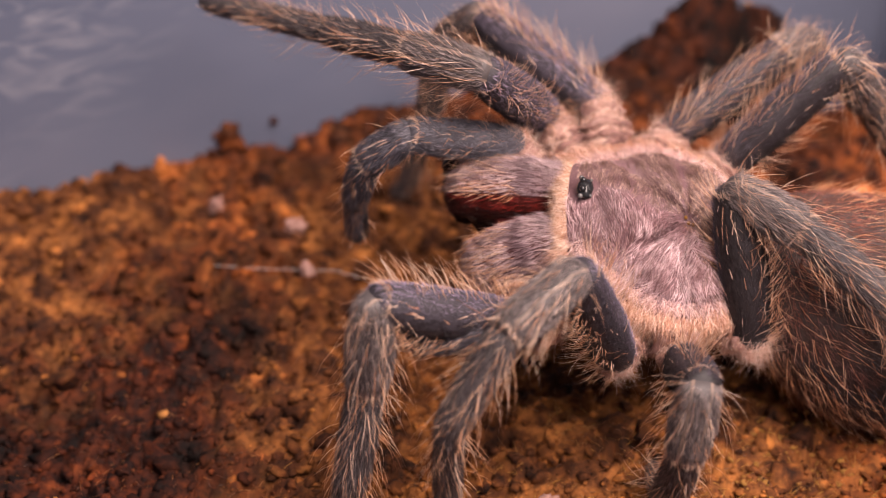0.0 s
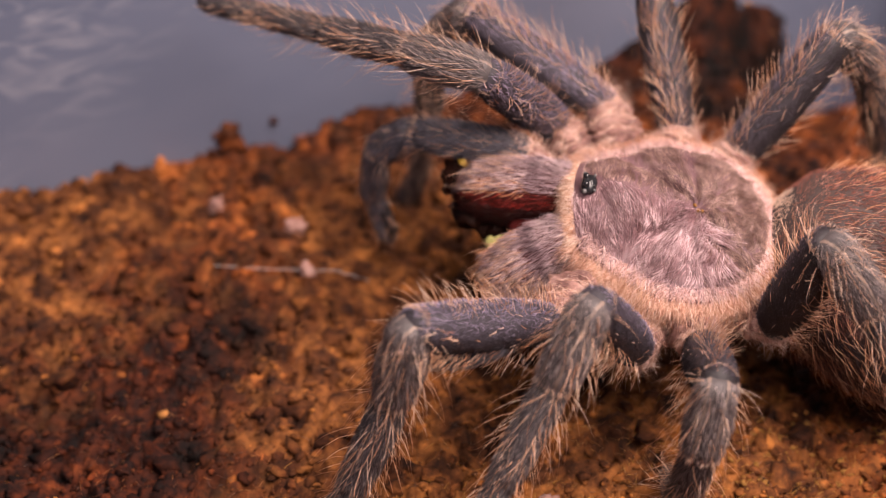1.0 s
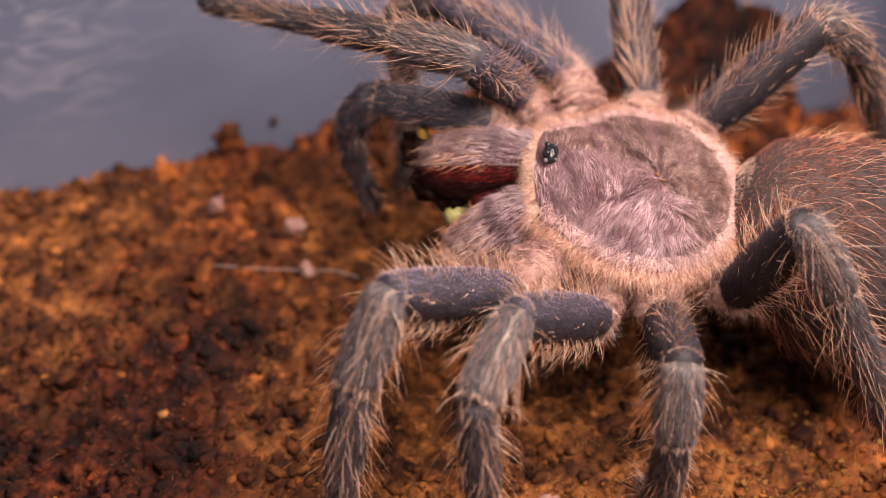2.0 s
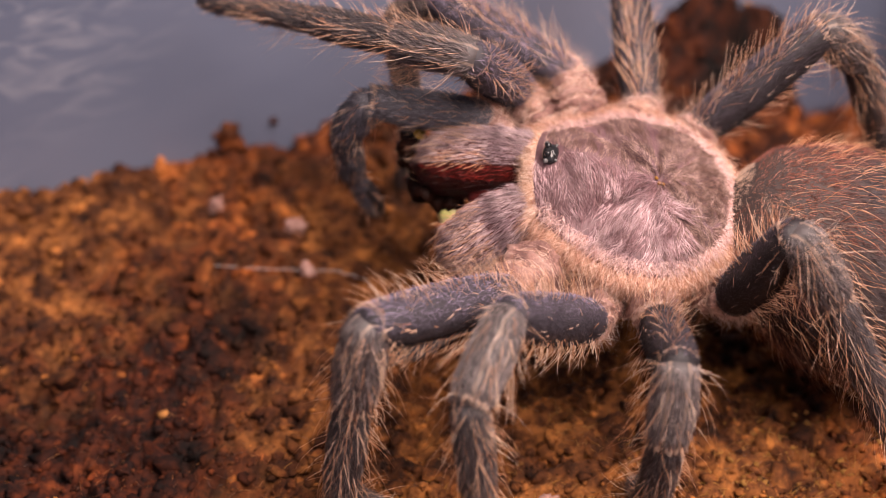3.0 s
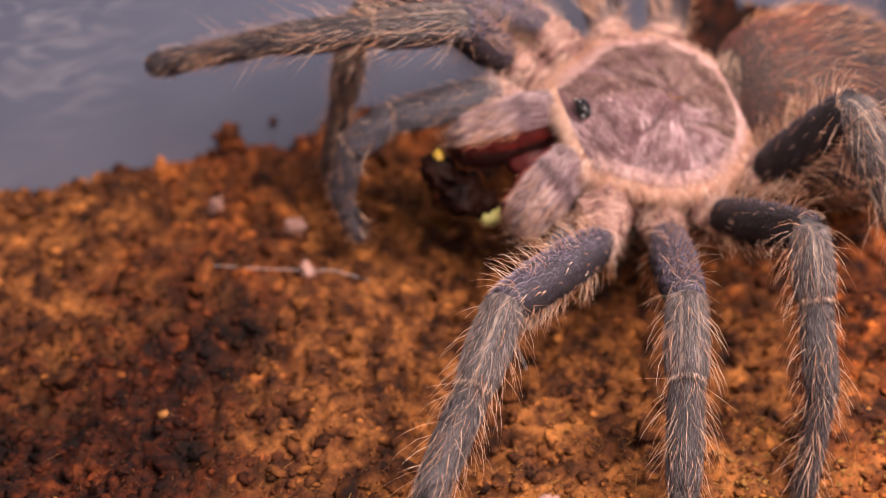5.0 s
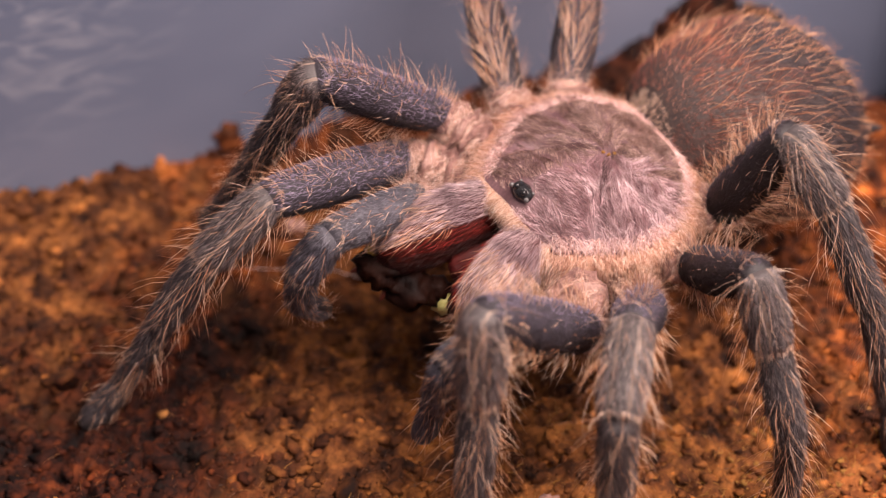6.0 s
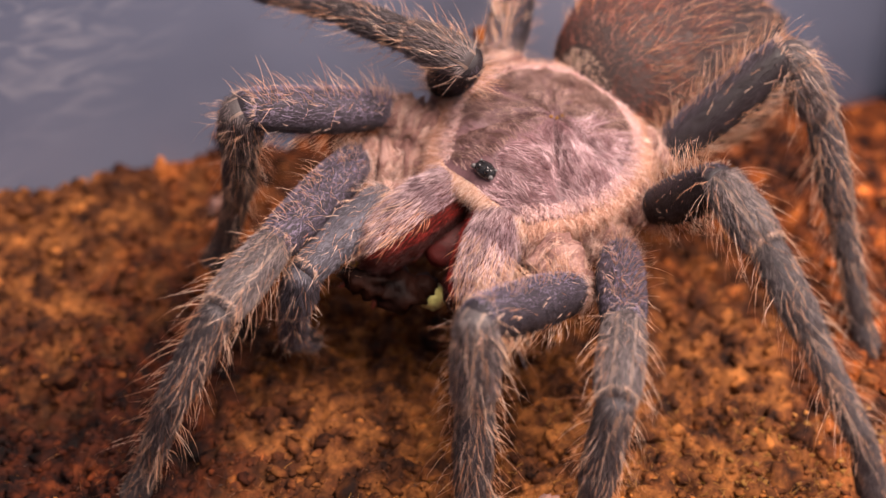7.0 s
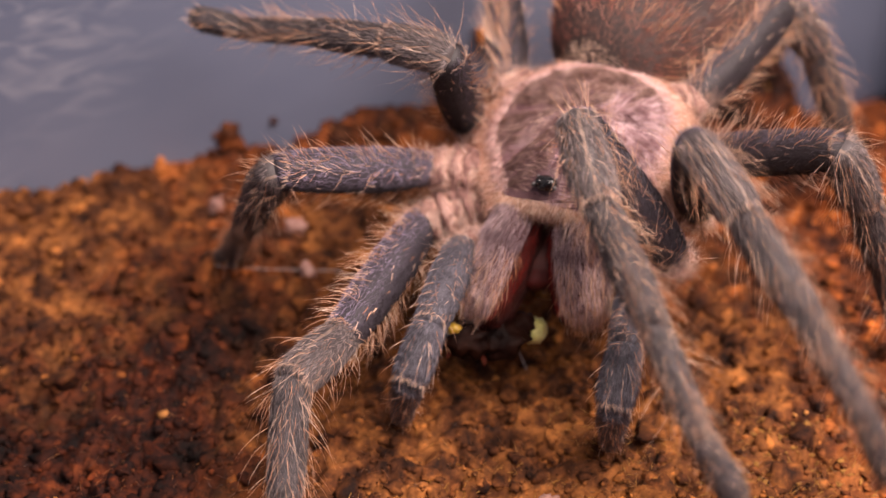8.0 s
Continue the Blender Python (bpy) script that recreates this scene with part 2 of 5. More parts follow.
H_LONG = hair_material("bristle", [(0.0, (0.42, 0.17, 0.085)), (0.5, (0.66, 0.37, 0.23)), (1.0, (0.85, 0.62, 0.49))])
H_GREY = hair_material("grey_velvet", [(0.0, (0.036, 0.029, 0.032)), (0.5, (0.145, 0.118, 0.122)), (1.0, (0.37, 0.295, 0.28))])
H_DARK = shaded_hair("dark_velvet", (0.105, 0.087, 0.115), (0.014, 0.009, 0.009), 0.40, 1.0)
H_SHIN = hair_material("shin_velvet", [(0.0, (0.026, 0.021, 0.024)), (0.5, (0.095, 0.079, 0.084)), (1.0, (0.27, 0.215, 0.205))])
H_PALP = hair_material("palp_velvet", [(0.0, (0.034, 0.031, 0.040)), (0.6, (0.115, 0.108, 0.135)), (1.0, (0.27, 0.25, 0.30))])
H_LILAC = shaded_hair("lilac_velvet", (0.27, 0.225, 0.315), (0.020, 0.015, 0.018), 0.05, 0.9)
H_PINK = hair_material("pink_down", [(0.0, (0.20, 0.095, 0.11)), (0.45, (0.56, 0.35, 0.375)), (1.0, (0.95, 0.75, 0.78))], 0.4, (360, (0.36, 0.27, 0.28)))
H_BROWN = hair_material("brown_down", [(0.0, (0.11, 0.058, 0.046)), (0.5, (0.29, 0.175, 0.15)), (1.0, (0.62, 0.43, 0.38))], 0.45, (500, (0.45, 0.38, 0.36)))
H_SOFT = hair_material("rose_fringe", [(0.0, (0.40, 0.20, 0.17)), (0.5, (0.66, 0.41, 0.38)), (1.0, (0.90, 0.70, 0.68))])
H_PEACH = hair_material("peach_fringe", [(0.0, (0.30, 0.11, 0.06)), (0.5, (0.64, 0.345, 0.24)), (1.0, (0.90, 0.67, 0.56))])
H_RIM = hair_material("rim_hair", [(0.0, (0.36, 0.15, 0.075)), (0.5, (0.66, 0.41, 0.295)), (1.0, (0.88, 0.73, 0.63))])
H_WOOL = hair_material("pale_wool", [(0.0, (0.44, 0.21, 0.15)), (0.5, (0.72, 0.46, 0.37)), (1.0, (0.93, 0.75, 0.67))])
H_CHEL = hair_material("mauve_down", [(0.0, (0.15, 0.10, 0.115)), (0.5, (0.47, 0.32, 0.335)), (1.0, (0.85, 0.66, 0.67))], 0.45, (300, (0.55, 0.5, 0.54)))
H_RUST = hair_material("rust_hair", [(0.0, (0.42, 0.15, 0.07)), (0.5, (0.66, 0.30, 0.15)), (1.0, (0.84, 0.52, 0.34))])
H_BELLY = belly_hair("belly_down")
# underside near-black: the dark below the jaw, painted into the red
H_RED = shaded_hair("red_lining", (0.19, 0.013, 0.009), (0.022, 0.003, 0.003), -0.80, -0.25, 0.5, 0.3)
H_CREAM = hair_material("cream_down", [(0.0, (0.40, 0.24, 0.17)), (1.0, (0.68, 0.50, 0.40))])


# ---- mesh helpers ----
def mesh_object(name, verts, faces, material, parent=None, label="", smooth=True):
    me = bpy.data.meshes.new(name)
    me.from_pydata(verts if isinstance(verts, list) else np.asarray(verts).tolist(), [], faces if isinstance(faces, list) else np.asarray(faces).tolist())
    me.materials.append(material)
    if smooth:
        me.polygons.foreach_set("use_smooth", [True] * len(me.polygons))
    me.update()
    ob = new(name, me)
    if parent is not None:
        ob.parent = parent
    if label:
        tagged(ob, label)
    return ob


def part(name, bm, material, parent, label=""):
    me = bpy.data.meshes.new(name)
    bm.to_mesh(me)
    bm.free()
    me.materials.append(material)
    me.polygons.foreach_set("use_smooth", [True] * len(me.polygons))
    ob = new(name, me)
    ob.parent = parent
    if label:
        tagged(ob, label)
    return ob


def tube(profile, sides=20):
    """Rings along x: rows of x, half width, half height, rise; closed at both ends. Lengths in mm."""
    verts, faces = [], []
    for x, ry, rz, dz in profile:
        for k in range(sides):
            a = 2 * math.pi * k / sides
            verts.append((x * MM, ry * math.cos(a) * MM, (rz * math.sin(a) + dz) * MM))
    n = len(profile)
    for i in range(n - 1):
        for k in range(sides):
            k2 = (k + 1) % sides
            faces.append((i * sides + k, (i + 1) * sides + k, (i + 1) * sides + k2, i * sides + k2))
    for i, rev in ((0, False), (n - 1, True)):
        c = len(verts)
        x, _, _, dz = profile[i]
        verts.append((x * MM, 0, dz * MM))
        for k in range(sides):
            f = (i * sides + k, i * sides + (k + 1) % sides, c)
            faces.append(f[::-1] if rev else f)
    return verts, faces


def on_tube(profile, count, rng, lo=0.0, hi=1.0, angles=(0, 360)):
    """Roots, outward normals and lengthwise tangents of hairs on a tube."""
    p = np.array(profile)
    x = rng.uniform(p[0, 0] + (p[-1, 0] - p[0, 0]) * lo, p[0, 0] + (p[-1, 0] - p[0, 0]) * hi, count)
    a = np.radians(rng.uniform(angles[0], angles[1], count))
    ry, rz, dz = (np.interp(x, p[:, 0], p[:, k]) for k in (1, 2, 3))
    root = np.stack([x, ry * np.cos(a), rz * np.sin(a) + dz], 1)
    e = 0.02 * (p[-1, 0] - p[0, 0])
    near, ahead = np.clip(x - e, p[0, 0], p[-1, 0]), np.clip(x + e, p[0, 0], p[-1, 0])
    dy, dh, dd = ((np.interp(ahead, p[:, 0], p[:, k]) - np.interp(near, p[:, 0], p[:, k])) / (ahead - near) for k in (1, 2, 3))
    tan = np.stack([np.ones(count), dy * np.cos(a), dh * np.sin(a) + dd], 1)
    tan /= np.linalg.norm(tan, axis=1)[:, None]
    nor = np.stack([0 * x, np.cos(a) / ry, np.sin(a) / rz], 1)
    nor -= tan * (nor * tan).sum(1)[:, None]
    nor /= np.linalg.norm(nor, axis=1)[:, None]
    return root, nor, tan


def strands(root, nor, tan, length, width, lift, curl, rng, rings=3, spread=0.25):
    """Tapered three-sided hairs, in mm. lift: degrees off the surface; curl: bend back towards it."""
    n = len(root)
    length = np.broadcast_to(length, n) * rng.uniform(0.65, 1.2, n)
    lift = np.radians(np.broadcast_to(lift, n) + rng.normal(0, 9, n))
    side = np.cross(nor, tan)
    t = tan + side * rng.normal(0, spread, n)[:, None]
    t /= np.linalg.norm(t, axis=1)[:, None]
    d = t * np.cos(lift)[:, None] + nor * np.sin(lift)[:, None]
    bend = t * np.sin(lift)[:, None] - nor * np.cos(lift)[:, None]
    curl = np.broadcast_to(curl, n) * rng.uniform(0.4, 1.4, n)
    off = np.cross(d, nor)
    off /= np.maximum(np.linalg.norm(off, axis=1), 1e-6)[:, None]
    up2 = np.cross(d, off)
    wig = rng.normal(0, 0.15, n)
    levels = np.linspace(0, 1, rings + 1)
    V = []
    for s in levels:
        c = root + (length * s)[:, None] * d + (length * s * s * curl)[:, None] * bend + (length * s * s * wig)[:, None] * off
        if s < 1:
            r = width * (1 - s) ** 0.6 * 0.5
            for k in range(3):
                a = 2 * math.pi * k / 3
                V.append(c + r * (math.cos(a) * off + math.sin(a) * up2))
        else:
            V.append(c)
    V = np.stack(V, 1)
    per = V.shape[1]
    tri = []
    for i in range(rings - 1):
        for k in range(3):
            a, b = i * 3 + k, i * 3 + (k + 1) % 3
            tri += [(a, b, b + 3), (a, b + 3, a + 3)]
    for k in range(3):
        tri.append(((rings - 1) * 3 + k, (rings - 1) * 3 + (k + 1) % 3, per - 1))
    F = (np.array(tri)[None] + (np.arange(n) * per)[:, None, None]).reshape(-1, 3)
    return V.reshape(-1, 3) * MM, F


def joined(*sets):
    verts, faces, k = [], [], 0
    for v, f in sets:
        verts.append(np.asarray(v, float))
        faces.append(np.asarray(f) + k)
        k += len(v)
    return np.concatenate(verts), np.concatenate(faces)


def table():
    bm = bmesh.new()
    bmesh.ops.create_cube(bm, size=1.0)
    bmesh.ops.scale(bm, verts=bm.verts[:], vec=(1.2, 0.8, 0.03))
    bmesh.ops.bevel(bm, geom=bm.edges[:], offset=0.004, segments=2, affect="EDGES")
    ob = part("table", bm, table_top, None)
    ob.location = (0.02, -0.05, -0.0375)
    return tagged(ob, "brown wooden table under the tub", "table", kind="structure")


table()

# ---- the plastic tub and its ground ----
WALL_SLOPE, WALL_Y = 0.372, 0.0406      # the back wall, seen from above: y = WALL_Y + WALL_SLOPE x
WALL_DIR = Vector((1, WALL_SLOPE, 0)).normalized()
WALL_OUT = Vector((-WALL_SLOPE, 1, 0)).normalized()


def bump_at(x, y):
    """Ground height in mm at x, y in mm."""
    p = Vector((x, y, 0))
    h = 1.5 * noise.noise(p * 0.045) + 0.9 * noise.noise(p * 0.13 + Vector((7, 3, 1))) + 0.55 * noise.noise(p * 0.35)
    h += 2.6 * (0.45 - abs(noise.noise(p * 0.21 + Vector((1, 9, 4))))) * (0.4 + 0.9 * abs(noise.noise(p * 0.09 + Vector((3, 3, 3)))))
    h += 2.6 * (0.35 - abs(noise.noise(p * 0.42))) + 1.0 * (0.3 - abs(noise.noise(p * 0.9 + Vector((4, 0, 2))))) + 0.4 * noise.noise(p * 1.5)
    h -= 4.5 * min(1.0, max(0.0, (-y - 22) / 26)) ** 1.4
    g = lambda cx, cy, sx, sy: math.exp(-((x - cx) / sx) ** 2 - ((y - cy) / sy) ** 2)
    h += 13.0 * g(39, 57, 10.5, 11) + 3.0 * g(14, 44, 12, 7) + 2.0 * g(-8, 36, 9, 5) - 13.0 * g(45.5, 51, 4.0, 5) - 3.0 * g(-42, -21, 15, 11)
    # the mound ends steeply beside a burrow dug down in the corner
    step = lambda a, b, v: (lambda q: q * q * (3 - 2 * q))(min(1.0, max(0.0, (v - a) / (b - a))))
    dug = step(50, 55, x + 1.2 * noise.noise(p * 0.3)) * step(32, 38, y)
    return (h - 0.6) * (1 - dug) - 15.0 * dug


def wall_panel(name, start, end, height, parent, thick=0.0022):
    """One upright plastic sheet between two ground points, its inner face on the line."""
    d = (Vector(end) - Vector(start)).normalized()
    o = Vector((-d.y, d.x)) * thick
    bm = bmesh.new()
    n = 30
    rows = []
    for z in np.linspace(-0.02, height, 12):
        rows.append([bm.verts.new((*(Vector(start).lerp(Vector(end), i / n)), z)) for i in range(n + 1)])
    for a, b in zip(rows, rows[1:]):
        for i in range(n):
            bm.faces.new((a[i], a[i + 1], b[i + 1], b[i]))
    ext = bmesh.ops.extrude_face_region(bm, geom=bm.faces[:])
    bmesh.ops.translate(bm, verts=[v for v in ext["geom"] if isinstance(v, bmesh.types.BMVert)], vec=(o.x, o.y, 0))
    bmesh.ops.recalc_face_normals(bm, faces=bm.faces[:])
    return part(name, bm, plastic, parent)


corner = (0.0735, WALL_Y + WALL_SLOPE * 0.0735)
far_left = (-0.125, WALL_Y - WALL_SLOPE * 0.125)
near = Vector((WALL_DIR.y, -WALL_DIR.x)) * 0.20
tub = tagged(new("plastic_tub"), "milky blue-grey plastic tub holding damp coir", "tub")
wall_panel("back_wall", far_left, corner, 0.060, tub)
wall_panel("side_wall", corner, (corner[0] + near.x, corner[1] + near.y), 0.060, tub)
wall_panel("side_wall", (far_left[0] + near.x, far_left[1] + near.y), far_left, 0.060, tub)
wall_panel("front_wall", (corner[0] + near.x, corner[1] + near.y), (far_left[0] + near.x, far_left[1] + near.y), 0.060, tub)
floorbm = bmesh.new()
sheet = [floorbm.verts.new((*c, -0.0215)) for c in (far_left, (far_left[0] + near.x, far_left[1] + near.y), (corner[0] + near.x, corner[1] + near.y), corner)]
floorbm.faces.new(sheet)
bmesh.ops.solidify(floorbm, geom=floorbm.faces[:], thickness=0.001)
part("tub_floor", floorbm, plastic, tub)


def inside(x, y):
    """Whether a ground point in mm lies within the tub's walls."""
    p = Vector((x * MM, y * MM))
    a = (p - Vector(corner)).dot(Vector((WALL_OUT.x, WALL_OUT.y)))
    b = (p - Vector(corner)).dot(Vector((WALL_DIR.x, WALL_DIR.y)))
    return -0.2 < a < -0.0002 and -0.218 < b < -0.0002


def make_ground():
    xs = np.concatenate([np.linspace(-128, -68, 30), np.linspace(-67, 72, 330), np.linspace(73, 146, 30)])
    ys = np.concatenate([np.linspace(-196, -50, 50), np.linspace(-49, 75, 290)])
    verts = [(x * MM, y * MM, bump_at(x, y) * MM) for y in ys for x in xs]
    w = len(xs)
    faces = []
    for j in range(len(ys) - 1):
        for i in range(w - 1):
            cx, cy = (xs[i] + xs[i + 1]) / 2, (ys[j] + ys[j + 1]) / 2
            if inside(cx, cy - 0.8):
                k = j * w + i
                faces.append((k, k + 1, k + 1 + w, k + w))
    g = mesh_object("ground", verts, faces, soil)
    return tagged(g, "uneven bed of damp orange-brown coir soil", "ground", kind="structure")


ground = make_ground()


def crumb_shapes(fine, kinds=10):
    """Ragged crumbs of about unit size: lists of corners, and the faces they share."""
    bm = bmesh.new()
    bmesh.ops.create_icosphere(bm, subdivisions=fine, radius=1)
    bv = [v.co.copy() for v in bm.verts]
    bf = np.array([[v.index for v in f.verts] for f in bm.faces])
    bm.free()
    shapes = []
    for k in range(kinds):
        at = Vector((k * 7.3, k * 3.1, 0))
        shapes.append(np.array([(v * (0.85 + 0.75 * noise.noise(v * 1.1 + at) + 0.55 * noise.noise(v * 2.6 + at) + (0.4 * noise.noise(v * 6 + at) if fine > 1 else 0)))[:] for v in bv]))
    return shapes, bf


def scatter(name, count, region, size, material, label, category, seed, flat=0.5, power=2.6, lift=0.02, fine=1):
    """Loose lumps strewn on the ground, one sheet of stuff."""
    rng = np.random.default_rng(seed)
    shapes, bf = crumb_shapes(fine)
    V, F, k = [], [], 0
    while k < count:
        x, y = rng.uniform(region[0], region[1]), rng.uniform(region[2], region[3])
        if not inside(x, y - 0.5):
            continue
        s = size[0] + (size[1] - size[0]) * rng.uniform() ** power
        r = np.array(Euler(rng.uniform(0, 6.28, 3)).to_matrix())
        bv = shapes[k % len(shapes)]
        v = bv * rng.uniform(0.6, 1.3, 3) @ r.T * s
        v[:, 2] *= flat
        v += (x, y, bump_at(x, y) + lift * s)
        V.append(v * MM)
        F.append(bf + k * len(bv))
        k += 1
    ob = mesh_object(name, np.concatenate(V), np.concatenate(F), material)
    return tagged(ob, label, category, kind="stuff")


scatter("soil_lumps", 1700, (-76, 66, -50, 70), (0.5, 1.5), crumbs, "ragged lumps of orange-brown coir soil", "soil", 13, 0.6, 1.8, -0.25, 2)
scatter("soil_clods", 9000, (-72, 70, -50, 70), (0.25, 1.15), crumbs, "crumbly clods of orange-brown coir soil", "soil", 3)
scatter("soil_crumbs", 5000, (-62, 62, -42, 66), (0.16, 0.6), crumbs, "fine dark crumbs of coir soil", "soil", 4)
scatter("bark_bits", 260, (-62, 62, -42, 62), (0.25, 0.8), clods, "bright ochre and dark bits of bark in the soil", "bark bits", 6)
scatter("moss_tuft", 700, (30, 62, -45, -20), (0.15, 0.55), moss, "yellow-green crumbs of moss on the soil", "moss", 5)


def strew_clods(count, seed):
    """Single larger clods, parts of the ground."""
    rng = np.random.default_rng(seed)
    shapes, bf = crumb_shapes(2)
    meshes = []
    for v in shapes:
        me = bpy.data.meshes.new("clod")
        me.from_pydata((v * MM).tolist(), [], bf.tolist())
        me.materials.append(pieces)
        me.polygons.foreach_set("use_smooth", [True] * len(me.polygons))
        meshes.append(me)
    while count:
        x, y = rng.uniform(-74, 66), rng.uniform(-48, 66)
        if not inside(x, y - 2.5):
            continue
        size = rng.uniform(1.1, 2.3)
        ob = new("clod", meshes[count % len(meshes)])
        ob.parent = ground
        ob.location = (x * MM, y * MM, (bump_at(x, y) - 0.3 * size) * MM)
        ob.rotation_euler = (rng.uniform(-0.5, 0.5), rng.uniform(-0.5, 0.5), rng.uniform(0, 6.28))
        ob.scale = (size * rng.uniform(0.8, 1.3), size * rng.uniform(0.8, 1.3), size * rng.uniform(0.45, 0.8))
        count -= 1


strew_clods(260, 23)


def make_fibres():
    rng = np.random.default_rng(9)
    pts = []
    while len(pts) < 5200:
        x, y = rng.uniform(-70, 68), rng.uniform(-48, 62)
        if inside(x, y - 1):
            pts.append((x, y, bump_at(x, y) + 0.15))
    root = np.array(pts)
    nor = np.tile([0.0, 0, 1], (len(root), 1))
    a = rng.uniform(0, 6.28, len(root))
    tan = np.stack([np.cos(a), np.sin(a), 0 * a], 1)
    v, f = strands(root, nor, tan, rng.choice([0.9, 1.3, 2.6], len(root), p=[0.6, 0.34, 0.06]), 0.07, 22, 0.5, rng)
    return tagged(mesh_object("coir_fibres", v, f, fibre), "loose brown coir fibres strewn on the soil", "fibre", kind="stuff")


make_fibres()


def make_moss_hair():
    """Short ochre moss stems on the near soil."""
    rng = np.random.default_rng(19)
    pts = []
    while len(pts) < 1100:
        x, y = rng.normal(rng.choice([46, 8, 26]), 9), rng.normal(-30, 5)
        if noise.noise(Vector((x * 0.16, y * 0.16, 5))) > -0.12:
            pts.append((x, y, bump_at(x, y) + 0.1))
    root = np.array(pts)
    a = rng.uniform(0, 6.28, len(root))
    tan = np.stack([np.cos(a), np.sin(a), 0 * a], 1)
    v, f = strands(root, np.tile([0.0, 0, 1], (len(root), 1)), tan, 1.1, 0.07, 40, 0.5, rng)
    return tagged(mesh_object("moss", v, f, moss_hair), "short ochre moss stems growing in the soil", "moss", kind="stuff")


make_moss_hair()


def scrap(name, x, y, size, material, label, category, seed, rise=0.5):
    """A small loose flake or lump lying on the ground."""
    rng = np.random.default_rng(seed)
    bm = bmesh.new()
    bmesh.ops.create_icosphere(bm, subdivisions=3, radius=1)
    for v in bm.verts:
        v.co = Vector((v.co.x * size[0], v.co.y * size[1], v.co.z * size[2])) * (1 + 0.7 * noise.noise(v.co * 1.9 + Vector((seed, 0, 0))) + 0.3 * noise.noise(v.co * 5)) * MM
    ob = part(name, bm, material, None, label)
    ob.location = (x * MM, y * MM, (bump_at(x, y) + rise) * MM)
    ob.rotation_euler = rng.uniform(-0.5, 0.5, 3)
    return tagged(ob, label, category)


scrap("skin_flake", -29.3, 15, (1.0, 0.5, 2.2), pale_scrap, "pale pinkish flake of old skin standing in the soil", "flake", 1, 1.2)
scrap("skin_flake", -18.5, 10.5, (1.3, 0.5, 1.1), pale_scrap, "pale pinkish crumpled flake on the soil", "flake", 2, 0.9)
scrap("skin_flake", -16.5, 2.2, (0.9, 0.7, 1.1), pale_scrap, "small pale pinkish flake on the soil", "flake", 3, 0.7)
scrap("skin_flake", 10.4, -33.6, (1.4, 0.8, 0.7), pale_scrap, "pale pink flake at the near soil edge", "flake", 4, 0.9)
scrap("bark_chip", -37.5, 24.0, (1.1, 0.9, 2.0), bark_orange, "bright orange bark chip standing by the tub wall", "bark chip", 5, 1.6)
scrap("bark_chip", -29.0, 29.5, (2.0, 1.4, 2.4), soil, "dark brown bark chip leaning by the tub wall", "bark chip", 6, 2.2)
scrap("bark_chip", 7.0, 42.0, (2.4, 1.2, 1.4), bark_orange, "orange bark chip resting against the tub wall", "bark chip", 7, 9.0)

scrap("soil_speck", -23.1, 31.75, (0.5, 0.45, 0.55), soil, "tiny brown soil crumb stuck to the tub wall", "crumb", 8, 3.8 - bump_at(-23.1, 31.75))


def thread(name, points, radius, label):
    cu = bpy.data.curves.new(name, "CURVE")
    cu.dimensions, cu.bevel_depth, cu.bevel_resolution = "3D", radius * MM, 2
    sp = cu.splines.new("POLY")
    sp.points.add(len(points) - 1)
    for p, (x, y, z) in zip(sp.points, points):
        p.co = (x * MM, y * MM, z * MM, 1)
    cu.materials.append(silk)
    return tagged(new(name, cu), label, "silk thread")


thread("silk_thread", [(-29.6, 2.6, bump_at(-29.6, 2.6) + 1.2), (-22, 2.2, 1.7), (-13, 1.8, 1.7), (-9, 2.0, bump_at(-9, 2.0))], 0.05, "white silk thread stretched low over the soil")
thread("silk_thread", [(7.2, -10.5, 4.0), (9.3, -15.0, bump_at(9, -15) + 0.4)], 0.07, "fine white silk strand hanging to the soil")


# ---- the tarantula ----
tarantula = tagged(new("tarantula"), "large hairy grey-mauve tarantula with peach-fringed back, walking while it feeds", "tarantula")


def along(base, tip, up=(0, 0, 1)):
    """A pose at base whose x axis points at tip and whose z axis leans to up (mm)."""
    x = (Vector(tip) - Vector(base)).normalized()
    z = (Vector(up) - x * Vector(up).dot(x)).normalized()
    m = Matrix((x, z.cross(x), z)).transposed().to_4x4()
    m.translation = Vector(base) * MM
    return m


# how the fore body sits on the leg bases
SEAT = pose(-1.54 * MM, 1.19 * MM, 2.57 * MM, 0, -1.6, -8.8) @ Matrix.Translation(Vector((1, 0, -2)) * MM)

RIM = np.array([(-11.3, 0), (-11.0, 2.6), (-10.2, 4.9), (-8.4, 7.4), (-5.6, 9.3), (-2, 10.2), (1.5, 10.0), (5, 8.2), (8, 6.6), (9.5, 5.7), (10.2, 4.8), (10.7, 2.6), (10.9, 0)])
PIT = np.array([-2.6, 0.0])
_loop = np.concatenate([RIM[::-1], (RIM * (1, -1))[1:-1]])
_ang = np.unwrap(np.arctan2(_loop[:, 1] - PIT[1], _loop[:, 0] - PIT[0]))
_rad = np.hypot(_loop[:, 0] - PIT[0], _loop[:, 1] - PIT[1])


def rim_radius(a):
    order = np.argsort(np.mod(_ang, 2 * math.pi))
    return np.interp(np.mod(a, 2 * math.pi), np.mod(_ang, 2 * math.pi)[order], _rad[order], period=2 * math.pi)


